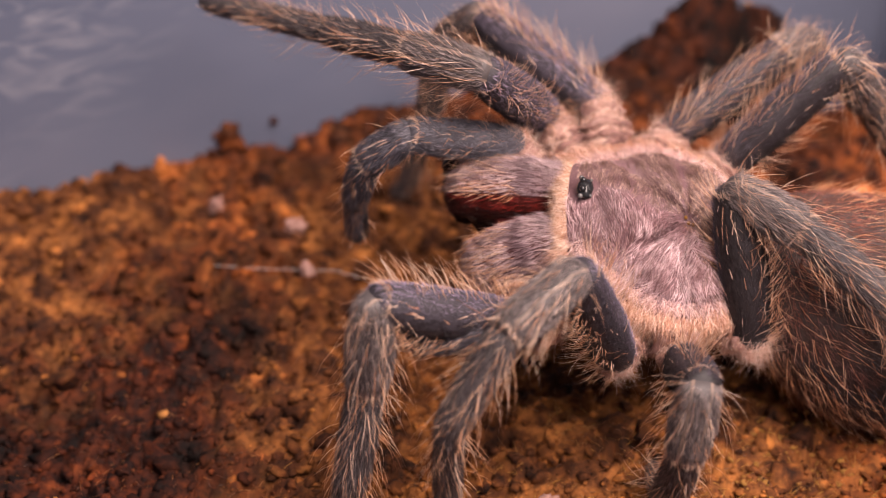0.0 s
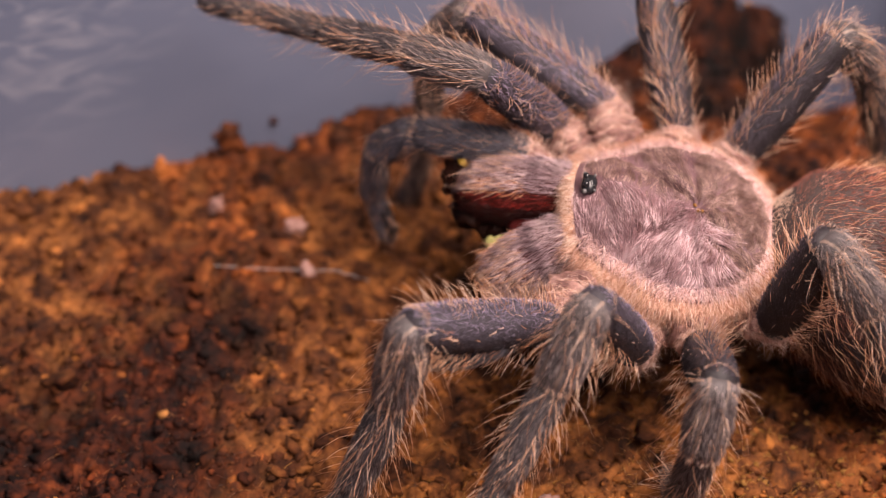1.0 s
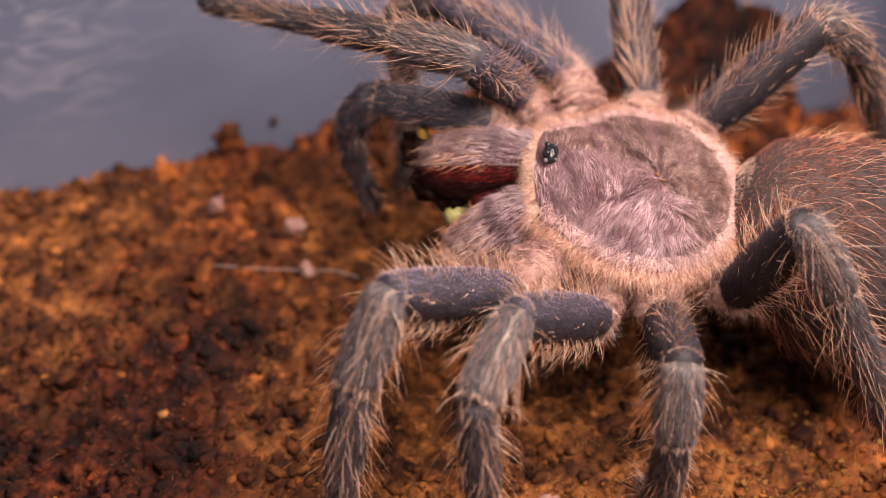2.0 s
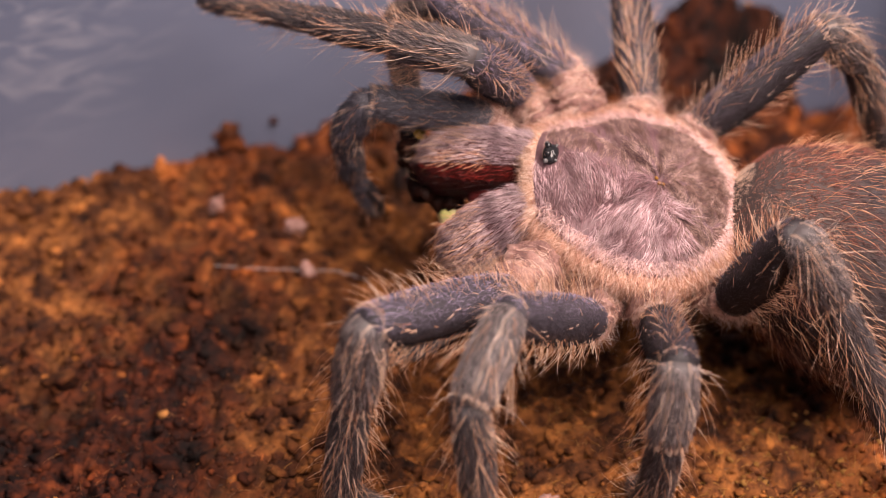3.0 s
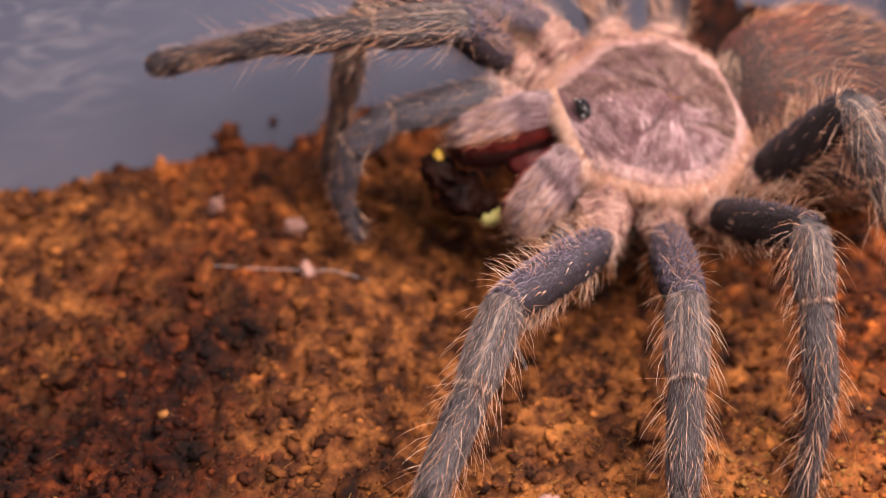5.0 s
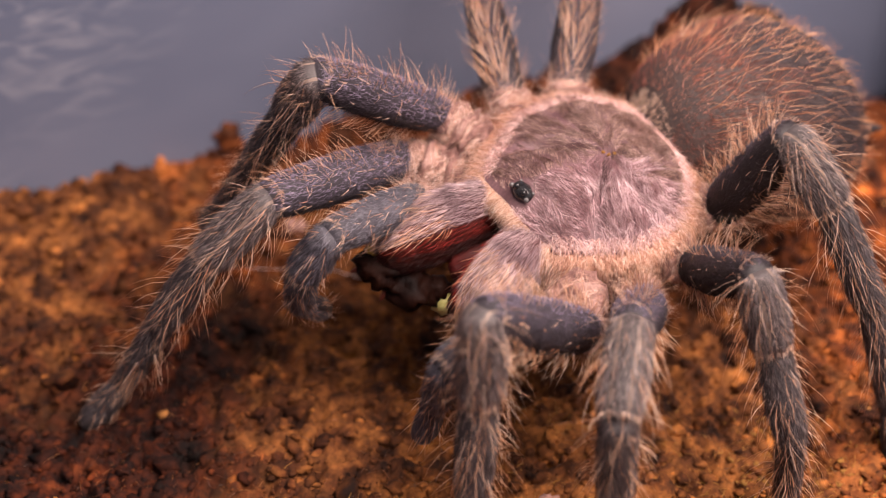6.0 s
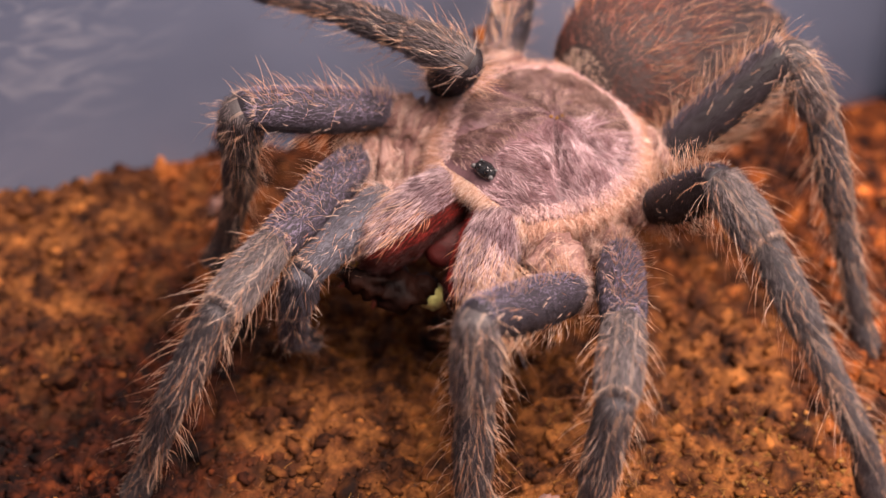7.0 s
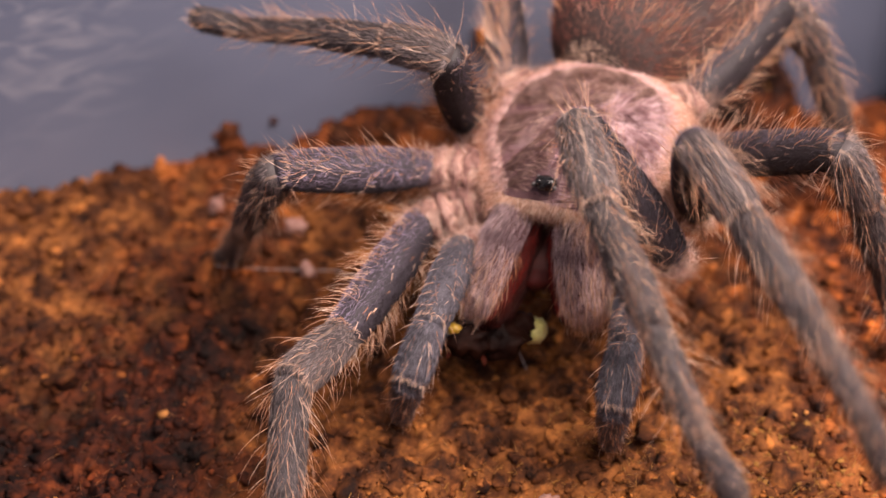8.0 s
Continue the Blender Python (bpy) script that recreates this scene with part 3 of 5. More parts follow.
def shell_height(x, y):
    """Height of the carapace in mm: a dome, a raised head, grooves that run out from the pit."""
    a = np.arctan2(y - PIT[1], x - PIT[0])
    r = np.hypot(x - PIT[0], y - PIT[1])
    s = np.clip(r / rim_radius(a), 0, 1)
    z = 0.6 + 2.9 * (1 - s ** 2.4) + 2.9 * np.exp(-((x - 7.2) / 4.6) ** 2 - (y / 4.2) ** 2)
    groove = sum(h * np.exp(-(np.angle(np.exp(1j * (a - c))) / w) ** 2) for c, w, h in ((0.72, 0.13, 1.0), (-0.72, 0.13, 1.0), (1.5, 0.14, 0.4), (-1.5, 0.14, 0.4), (2.3, 0.16, 0.25), (-2.3, 0.16, 0.25)))
    z -= 1.55 * groove * np.clip(s * 3, 0, 1) * (1 - s) * 2.2
    return z - 0.9 * np.exp(-(r / 0.7) ** 2)


def shell_normal(x, y):
    e = 0.05
    n = np.stack([-(shell_height(x + e, y) - shell_height(x - e, y)) / (2 * e), -(shell_height(x, y + e) - shell_height(x, y - e)) / (2 * e), np.ones_like(x)], -1)
    return n / np.linalg.norm(n, axis=-1)[..., None]


def make_carapace():
    rings, sides = 26, 96
    verts, faces = [(PIT[0] * MM, 0, float(shell_height(PIT[0], 0.0)) * MM)], []
    for i in range(1, rings + 1):
        s = i / rings
        for k in range(sides):
            a = 2 * math.pi * k / sides
            r = float(rim_radius(a)) * s
            x, y = PIT[0] + r * math.cos(a), r * math.sin(a)
            verts.append((x * MM, y * MM, float(shell_height(np.float64(x), np.float64(y))) * MM))
    for drop, shrink in ((-0.5, 0.985), (-1.6, 0.90)):
        for k in range(sides):
            a = 2 * math.pi * k / sides
            r = float(rim_radius(a)) * shrink
            verts.append(((PIT[0] + r * math.cos(a)) * MM, r * math.sin(a) * MM, drop * MM))
    for k in range(sides):
        faces.append((0, 1 + k, 1 + (k + 1) % sides))
    for i in range(rings + 1):
        for k in range(sides):
            a, b = 1 + i * sides + k, 1 + i * sides + (k + 1) % sides
            faces.append((a, a + sides, b + sides, b))
    shell = mesh_object("carapace", verts, faces, skin_shell, tarantula, "mauve-brown domed shell with grooves from its pit")
    shell.matrix_local = SEAT

    rng = np.random.default_rng(21)

    def comb(x, y):
        """Which way the down lies at a point of the shell: aside over the head, outward behind it."""
        a = np.arctan2(y - PIT[1], x - PIT[0])
        side = np.where(y >= 0, 1.0, -1.0)
        head = np.clip((np.cos(a) - 0.62) / 0.25, 0, 1) * np.clip((x + 0.5) / 2.5, 0, 1)
        aside = side * (math.pi * 0.60 - 0.35 * np.clip((x - 6) / 5, 0, 1))
        swirl = np.array([noise.noise(Vector((p * 0.45, q * 0.45, 3.0))) for p, q in zip(x, y)]) * (0.9 + 2.6 * np.clip((np.abs(a) - 1.2) / 0.8, 0, 1)) + np.exp(-((np.hypot(x - PIT[0], y)) / 2.0) ** 2) * np.sin(x * 5 + y * 3) * 1.5
        ang = np.arctan2(np.sin(a) * (1 - head) + np.sin(aside) * head, np.cos(a) * (1 - head) + np.cos(aside) * head) + swirl
        return np.stack([np.cos(ang), np.sin(ang)], 1)

    def coat(name, n, zone, length, width, clump, material, label):
        """Down gathered in small tufts whose tips draw together."""
        a, s = rng.uniform(0, 2 * math.pi, n), np.sqrt(rng.uniform(0.004, 0.97, n))
        r = rim_radius(a) * s
        x, y = PIT[0] + r * np.cos(a), r * np.sin(a)
        groove = sum(np.exp(-(np.angle(np.exp(1j * (a - c))) / 0.15) ** 2) for c in (0.72, -0.72, 1.45, -1.45)) * np.clip(s * 4 - 0.6, 0, 1)
        keep = zone(x, y, a, s) * (1 - 0.85 * groove)
        keep = np.where(np.hypot((x - 8.9) / 1.1, y / 1.4) < 1, 0, keep)
        keep = np.where((s > 0.91) & (np.abs(a) > 0.5), 0.0, keep)
        ok = rng.uniform(0, 1, n) < keep
        x, y = x[ok], y[ok]
        pick = rng.choice(len(x), max(8, len(x) // clump), replace=False)
        cx, cy = x[pick], y[pick]
        near = np.argmin((x[:, None] - cx[None]) ** 2 + (y[:, None] - cy[None]) ** 2, axis=1)
        own, lead = comb(x, y), comb(cx, cy)
        aim = np.stack([cx, cy], 1)[near] + lead[near] * length * 1.1 - np.stack([x, y], 1)
        aim /= np.maximum(np.linalg.norm(aim, axis=1), 1e-6)[:, None]
        way = own * 0.35 + aim * 0.75
        nor = shell_normal(x, y)
        tan = np.concatenate([way, 0 * x[:, None]], 1)
        tan -= nor * (tan * nor).sum(1)[:, None]
        tan /= np.linalg.norm(tan, axis=1)[:, None]
        v, f = strands(np.stack([x, y, shell_height(x, y)], 1), nor, tan, length, width, 17, 0.45, rng, 3, 0.12)
        mesh_object(name, v, f, material, shell, label)

    fore = lambda x, y, a, s: np.where(np.abs(a) < 2.0, np.clip((2.1 - np.abs(a)) / 0.5, 0, 1), 0)
    flank = lambda x, y, a, s: np.where((np.abs(a) > 0.62) & (np.abs(a) < 2.1) & (s > 0.06) & (s < 0.72), 1.0, 0)
    rear = lambda x, y, a, s: np.where(np.abs(a) > 1.6, np.clip((np.abs(a) - 1.6) / 0.4, 0, 1), 0.08)
    coat("down", 19000, fore, 1.5, 0.052, 34, H_PINK, "silvery pink down combed aside over the head")
    coat("long_down", 10500, flank, 3.0, 0.054, 60, H_PINK, "long silvery pink tufts over the flanks")
    coat("rear_down", 15000, rear, 1.3, 0.048, 16, H_BROWN, "short mauve-brown down over the rear")

    for i, (x, y) in enumerate(((-2.5, 0.35), (-2.8, 0.75), (-2.2, -0.15))):
        bm = bmesh.new()
        bmesh.ops.create_icosphere(bm, subdivisions=2, radius=0.2 * MM)
        for q in bm.verts:
            q.co *= 1 + 0.6 * noise.noise(q.co / MM * 6 + Vector((i, 0, 0)))
        bit = part("soil_crumb", bm, moss, shell, "orange soil crumb caught in the pit")
        bit.location = (x * MM, y * MM, (float(shell_height(np.float64(x), np.float64(y))) + 0.25) * MM)

    def skirt(name, n, s0, s1, drop, length, lift, curl, spread, material, label, front=0.40):
        a = rng.uniform(0, 2 * math.pi, n)
        a = a[np.abs(np.angle(np.exp(1j * a))) > front]
        s = rng.uniform(s0, s1, len(a))
        r = rim_radius(a) * s
        x, y = PIT[0] + r * np.cos(a), r * np.sin(a)
        root = np.stack([x, y, shell_height(x, y) - rng.uniform(0, drop, len(a))], 1)
        nor = np.tile([0.0, 0, 1], (len(a), 1))
        tan = np.stack([np.cos(a), np.sin(a), 0 * a], 1)
        v, f = strands(root, nor, tan, length, 0.06, lift, curl, rng, 3, spread)
        mesh_object(name, v, f, material, shell, label)
    skirt("inner_fringe", 3800, 0.86, 0.95, 0.05, 1.5, 10, 0.6, 1.3, H_SOFT, "pink hair inside the fringe")
    skirt("fringe", 6800, 0.92, 1.06, 0.4, 2.1, 4, 0.9, 0.8, H_PEACH, "peach-coloured hair fringe along the shell's edge")
    skirt("lower_fringe", 3600, 0.90, 1.06, 2.2, 2.2, -12, 0.8, 0.9, H_RIM, "curly orange hair under the shell's edge", 0.55)

    # the combed orange-cream rim over the jaws
    prof = [(y, 0.34, 0.62, 0) for y in np.linspace(-5.2, 5.2, 40)]
    v, f = tube(prof, 14)
    v = [((10.9 - (p[0] / MM) ** 2 * 0.045 + 0.10 * noise.noise(Vector((p[0] / MM * 1.3, 0, 4)))) * MM + p[1] * 1.1, p[0], (0.85 + 0.10 * noise.noise(Vector((p[0] / MM * 1.7, 2, 0)))) * MM + p[2] - (p[0] / MM) ** 2 * 0.012 * MM) for p in v]
    rim = mesh_object("clypeus", v, f, skin_shell, tarantula, "narrow hairy rim above the jaws")
    rim.matrix_local = SEAT
    n = 2300
    a, sr = rng.uniform(-0.43, 0.43, n), rng.uniform(0.95, 1.0, n)
    r = rim_radius(a) * sr
    x, y = PIT[0] + r * np.cos(a), r * np.sin(a)
    root = np.stack([x, y, shell_height(x, y) + 0.03], 1)
    nor = shell_normal(x, y)
    lean = np.array([noise.noise(Vector((p * 0.9, 0, 8))) for p in y])
    tan = np.stack([np.cos(a), np.sin(a) + 0.6 * lean, -0.3 + 0 * a], 1)
    tan -= nor * (tan * nor).sum(1)[:, None]
    tan /= np.linalg.norm(tan, axis=1)[:, None]
    v, f = strands(root, nor, tan, rng.uniform(0.7, 1.9, n), 0.055, 34, 0.9, rng, 3, 0.65)
    mesh_object("rim_hair", v, f, H_RIM, rim, "short orange-cream hair combed over the jaws")
    return shell


make_carapace()


def make_eyes():
    z0 = float(shell_height(np.float64(8.9), np.float64(0.0)))
    bm = bmesh.new()
    bmesh.ops.create_uvsphere(bm, u_segments=24, v_segments=14, radius=1)
    for v in bm.verts:
        v.co = Vector((v.co.x * 0.88, v.co.y * 1.22, v.co.z * 0.80)) * (1 + 0.12 * noise.noise(v.co * 4)) * MM
    mound = part("eye_tubercle", bm, eye_black, tarantula, "raised glossy black eye mound")
    mound.matrix_local = SEAT @ Matrix.Translation(Vector((8.9, 0, z0 + 0.05)) * MM)
    for x, y, z, r, pale in ((0.42, 0.52, 0.62, 0.34, False), (0.42, -0.52, 0.62, 0.36, False), (0.50, 1.12, 0.18, 0.26, True), (0.50, -1.12, 0.18, 0.26, True),
                             (-0.48, 0.95, 0.35, 0.17, True), (-0.48, -0.95, 0.35, 0.17, True), (-0.35, 0.55, 0.58, 0.14, False), (-0.35, -0.55, 0.58, 0.14, False)):
        bm = bmesh.new()
        bmesh.ops.create_uvsphere(bm, u_segments=14, v_segments=9, radius=r * MM)
        e = part("eye", bm, eye_pale if pale else eye_black, mound)
        e.location = (x * MM, y * MM, z * MM)


make_eyes()


def lumpy(profile, seed, amount, sides=24):
    v, f = tube(profile, sides)
    out = []
    for p in v:
        q = Vector(p)
        k = noise.noise(q / MM * 0.8 + Vector((seed, 0, 0))) * amount
        out.append((q.x, q.y * (1 + k), q.z * (1 + k)))
    return out, f


skin_jaw = surface("skin_jaw", [(0.3, (0.040, 0.006, 0.005)), (0.7, (0.075, 0.013, 0.010))], 300, 0.5, 2600)


def make_jaws():
    rng = np.random.default_rng(31)
    jaws = {}
    for side, ln in ((-1, 12.3), (1, 10.6)):
        prof = [(-0.6, 2.1, 2.5, -0.5), (0.8, 2.7, 3.5, -0.7), (ln * 0.3, 3.0, 4.2, -0.8), (ln * 0.6, 3.05, 4.3, -1.1), (ln * 0.85, 2.7, 3.7, -1.3), (ln * 0.97, 2.0, 2.7, -1.5), (ln * 1.03, 0.9, 1.2, -1.6)]
        v, f = lumpy(prof, 5 + side, 0.05)
        jaw = mesh_object("chelicera", v, f, skin_jaw, tarantula, "stout mauve-haired jaw")
        jaws["R" if side < 0 else "L"] = jaw
        rt, nr, tn = on_tube(prof, 10000, rng, 0.02, 1.0)
        th = np.degrees(np.arctan2(rt[:, 2] + 0.6, rt[:, 1] * -side)) % 360   # 0 = inner flank, 90 = top
        keep = ~((th > 210) | (th < 48))
        v, f = strands(rt[keep], nr[keep], tn[keep], 1.8, 0.046, 15, 0.3, rng, 2, 0.12)
        mesh_object("down", v, f, H_CHEL, jaw, "silky mauve down")
        rt, nr, tn = on_tube(prof, 420, rng, 0.45, 1.0)
        th = np.degrees(np.arctan2(rt[:, 2] + 0.6, rt[:, 1] * -side)) % 360
        keep = ~((th > 210) | (th < 48))
        v, f = strands(rt[keep], nr[keep], tn[keep], 3.4, 0.052, 20, 0.35, rng, 3)
        mesh_object("bristles", v, f, H_LONG, jaw, "long pale bristles")
        rt, nr, tn = on_tube(prof, 4200, rng, 0.05, 1.0)
        th = np.degrees(np.arctan2(rt[:, 2] + 0.6, rt[:, 1] * -side)) % 360
        keep = (th > 215) | (th < 42)
        v, f = strands(rt[keep], nr[keep], tn[keep], 1.3, 0.050, 20, 0.3, rng, 2, 0.25)
        mesh_object("red_hair", v, f, H_RED, jaw, "brick-red hair lining the jaw's inner side")
        rt, nr, tn = on_tube(prof, 420, rng, 0.4, 1.0)
        th = np.degrees(np.arctan2(rt[:, 2] + 0.6, rt[:, 1] * -side)) % 360
        keep = (th > 42) & (th < 62) | (th > 250) & (th < 285)
        v, f = strands(rt[keep], nr[keep], tn[keep], 1.9, 0.055, 40, 0.5, rng, 3, 0.6)
        mesh_object("fringe", v, f, H_RUST, jaw, "orange bristles along the jaw's inner edges")
        # fang, curved down and back
        verts, faces = [], []
        for i in range(9):
            s = i / 8
            c = Vector((ln * 0.93 + 0.6 * math.sin(s * 2.0), 0, -1.2 - 4.4 * s + 0.0)) + Vector((-2.2 * s * s, 0, 0))
            r = 0.75 * (1 - s) ** 0.7 + 0.04
            for k in range(10):
                a = 2 * math.pi * k / 10
                verts.append(((c.x + r * math.cos(a)) * MM, (c.y + r * math.sin(a)) * MM, c.z * MM))
        for i in range(8):
            for k in range(10):
                faces.append((i * 10 + k, i * 10 + (k + 1) % 10, (i + 1) * 10 + (k + 1) % 10, (i + 1) * 10 + k))
        mesh_object("fang", verts, faces, fang_black, jaw, "curved glossy black fang")
    bm = bmesh.new()
    bmesh.ops.create_uvsphere(bm, u_segments=20, v_segments=12, radius=1)
    for v in bm.verts:
        v.co = Vector((v.co.x * 5.4 + 10.4, v.co.y * 3.4, v.co.z * 1.9 - 4.6)) * MM * (1 + 0.08 * noise.noise(v.co * 3))
    lining = part("mouth_lining", bm, skin_red, tarantula, "dark red lining between the jaws")
    lining.matrix_local = SEAT
    return jaws


jaws = make_jaws()


def make_underside():
    bm = bmesh.new()
    bmesh.ops.create_uvsphere(bm, u_segments=84, v_segments=36, radius=1)
    for v in bm.verts:
        q = Vector((v.co.x * 10.9 - 0.6, v.co.y * 10.6, v.co.z * 2.9 - 2.5))
        w = q + 0.9 * Vector((noise.noise(q * 0.6), noise.noise(q * 0.6 + Vector((0, 3, 5))), noise.noise(q * 0.6 + Vector((9, 0, 1)))))
        v.co = q * MM * (0.95 + 0.16 * abs(noise.noise(w * 0.8)) + 0.10 * abs(noise.noise(w * 1.8)))
    under = part("sternum", bm, skin_pink, tarantula, "wrinkled pink underside between the leg bases")
    rng = np.random.default_rng(77)
    n = 8500
    a, u = rng.uniform(0, 2 * math.pi, n), rng.uniform(-0.25, 0.75, n)
    out = np.sqrt(1 - u * u)
    out3 = np.stack([out * np.cos(a), out * np.sin(a), u], 1)
    root = out3 * (10.9, 10.6, 2.9) + (-0.6, 0, -2.5)
    keep = (root[:, 0] < 8.5) | (np.abs(root[:, 1]) > 5)
    nor = (out3 / (10.9, 10.6, 2.9))[keep]
    nor /= np.linalg.norm(nor, axis=1)[:, None]
    tan = np.stack([np.cos(a), np.sin(a), 0 * a], 1)[keep]
    tan -= nor * (tan * nor).sum(1)[:, None] * 0.95
    tan /= np.linalg.norm(tan, axis=1)[:, None]
    hv, hf = strands(root[keep], nor, tan, 2.1, 0.055, 34, 1.0, rng, 3, 1.2)
    mesh_object("hair", hv, hf, H_WOOL, under, "curly peach hair")
    prof = [(-1.5, 1.6, 1.4, 0), (0.5, 1.3, 1.2, 0), (2.0, 1.3, 1.2, 0), (3.4, 1.8, 1.7, 0)]
    v, f = tube(prof, 18)
    waist = mesh_object("pedicel", v, f, skin_ring, tarantula, "narrow pale waist")
    waist.matrix_local = along((-9.8, 0, 0.0), (-20, 3.5, -2.4))


make_underside()

BELLY = [(-0.4, 1.4, 1.2, 0), (0.3, 3.8, 3.4, 0.2), (1.8, 6.8, 6.2, 0.6), (5.0, 9.0, 8.0, 1.0), (9.0, 11.0, 9.8, 1.2), (14, 11.9, 10.6, 1.0), (19, 11.3, 10.1, 0.5), (24, 9.2, 8.2, -0.2), (27.5, 6.0, 5.4, -0.9), (29.5, 2.6, 2.4, -1.4), (30.2, 0.7, 0.7, -1.6)]


def make_belly():
    rng = np.random.default_rng(41)
    v, f = lumpy(BELLY, 9, 0.015, 40)
    belly = mesh_object("abdomen", v, f, skin_belly, tarantula, "bulky dark brown abdomen under rusty hair")
    belly.matrix_local = along((-11.6, 0.4, 0.0), (-11.6 - 0.871 * 30, 0.4 + 0.406 * 30, 0.0 - 0.276 * 30))
    rt, nr, tn = on_tube(BELLY, 26000, rng, 0.03, 0.98)
    v, f = strands(rt, nr, tn, 0.45 + 0.85 * np.clip(rt[:, 0] / 9, 0, 1), 0.055, 34, 0.3, rng, 2, 0.5)
    mesh_object("down", v, f, H_BELLY, belly, "short dark brown down")
    rt, nr, tn = on_tube(BELLY, 1500, rng, 0.10, 0.97)
    v, f = strands(rt, nr, tn, 3.5, 0.05, 40, 0.45, rng, 3, 0.4)
    mesh_object("long_hair", v, f, H_RUST, belly, "long rusty-orange hair")
    rt, nr, tn = on_tube(BELLY, 700, rng, 0.003, 0.024)
    v, f = strands(rt, nr, tn, 0.8, 0.05, 14, 0.3, rng, 2, 0.6)
    mesh_object("cream_patch", v, f, H_CREAM, belly, "cream hair where the abdomen meets the waist")
    for s in (-1, 1):
        prof = [(0, 0.8, 0.8, 0), (1.5, 0.75, 0.7, 0), (3.2, 0.6, 0.6, 0), (4.4, 0.25, 0.25, 0)]
        v, f = tube(prof, 12)
        sp = mesh_object("spinneret", v, f, skin_dark, tarantula, "finger-like dark spinneret")
        sp.matrix_local = along((-37.2, 12 + 1.2 * s, -8.4), (-41, 14 + 2.4 * s, -8.0))


make_belly()

# leg sizes in mm: lengths of femur, patella, tibia, metatarsus and tarsus; girth
LEG_SIZE = {"P": ((12.6, 5.8, 7.2, 7.4), 0.84), "1": ((19.5, 9.0, 11.5, 11.0, 8.0), 1.02), "2": ((18.5, 8.5, 10.5, 11.0, 7.5), 1.0),
            "3": ((16.0, 7.3, 9.6, 11.0, 7.3), 0.96), "4": ((16.5, 8.0, 12.2, 13.5, 7.8), 1.0)}
GIRTH = {"femur": [(-0.04, 1.2), (0.0, 1.75), (0.1, 2.15), (0.38, 2.5), (0.72, 2.35), (0.92, 2.1), (1.0, 1.75), (1.03, 1.0)],
         "patella": [(-0.10, 0.9), (-0.03, 1.6), (0.1, 1.95), (0.5, 2.2), (0.85, 2.05), (1.0, 1.65), (1.04, 1.0)],
         "tibia": [(-0.06, 0.8), (0.0, 1.42), (0.12, 1.66), (0.5, 1.76), (0.85, 1.64), (1.0, 1.38), (1.03, 0.8)],
         "metatarsus": [(-0.05, 0.7), (0.0, 1.2), (0.15, 1.36), (0.6, 1.30), (0.9, 1.22), (1.0, 1.1), (1.03, 0.65)],
         "tarsus": [(-0.05, 0.7), (0.0, 1.15), (0.2, 1.35), (0.6, 1.5), (0.85, 1.4), (0.96, 1.0), (1.0, 0.35)]}


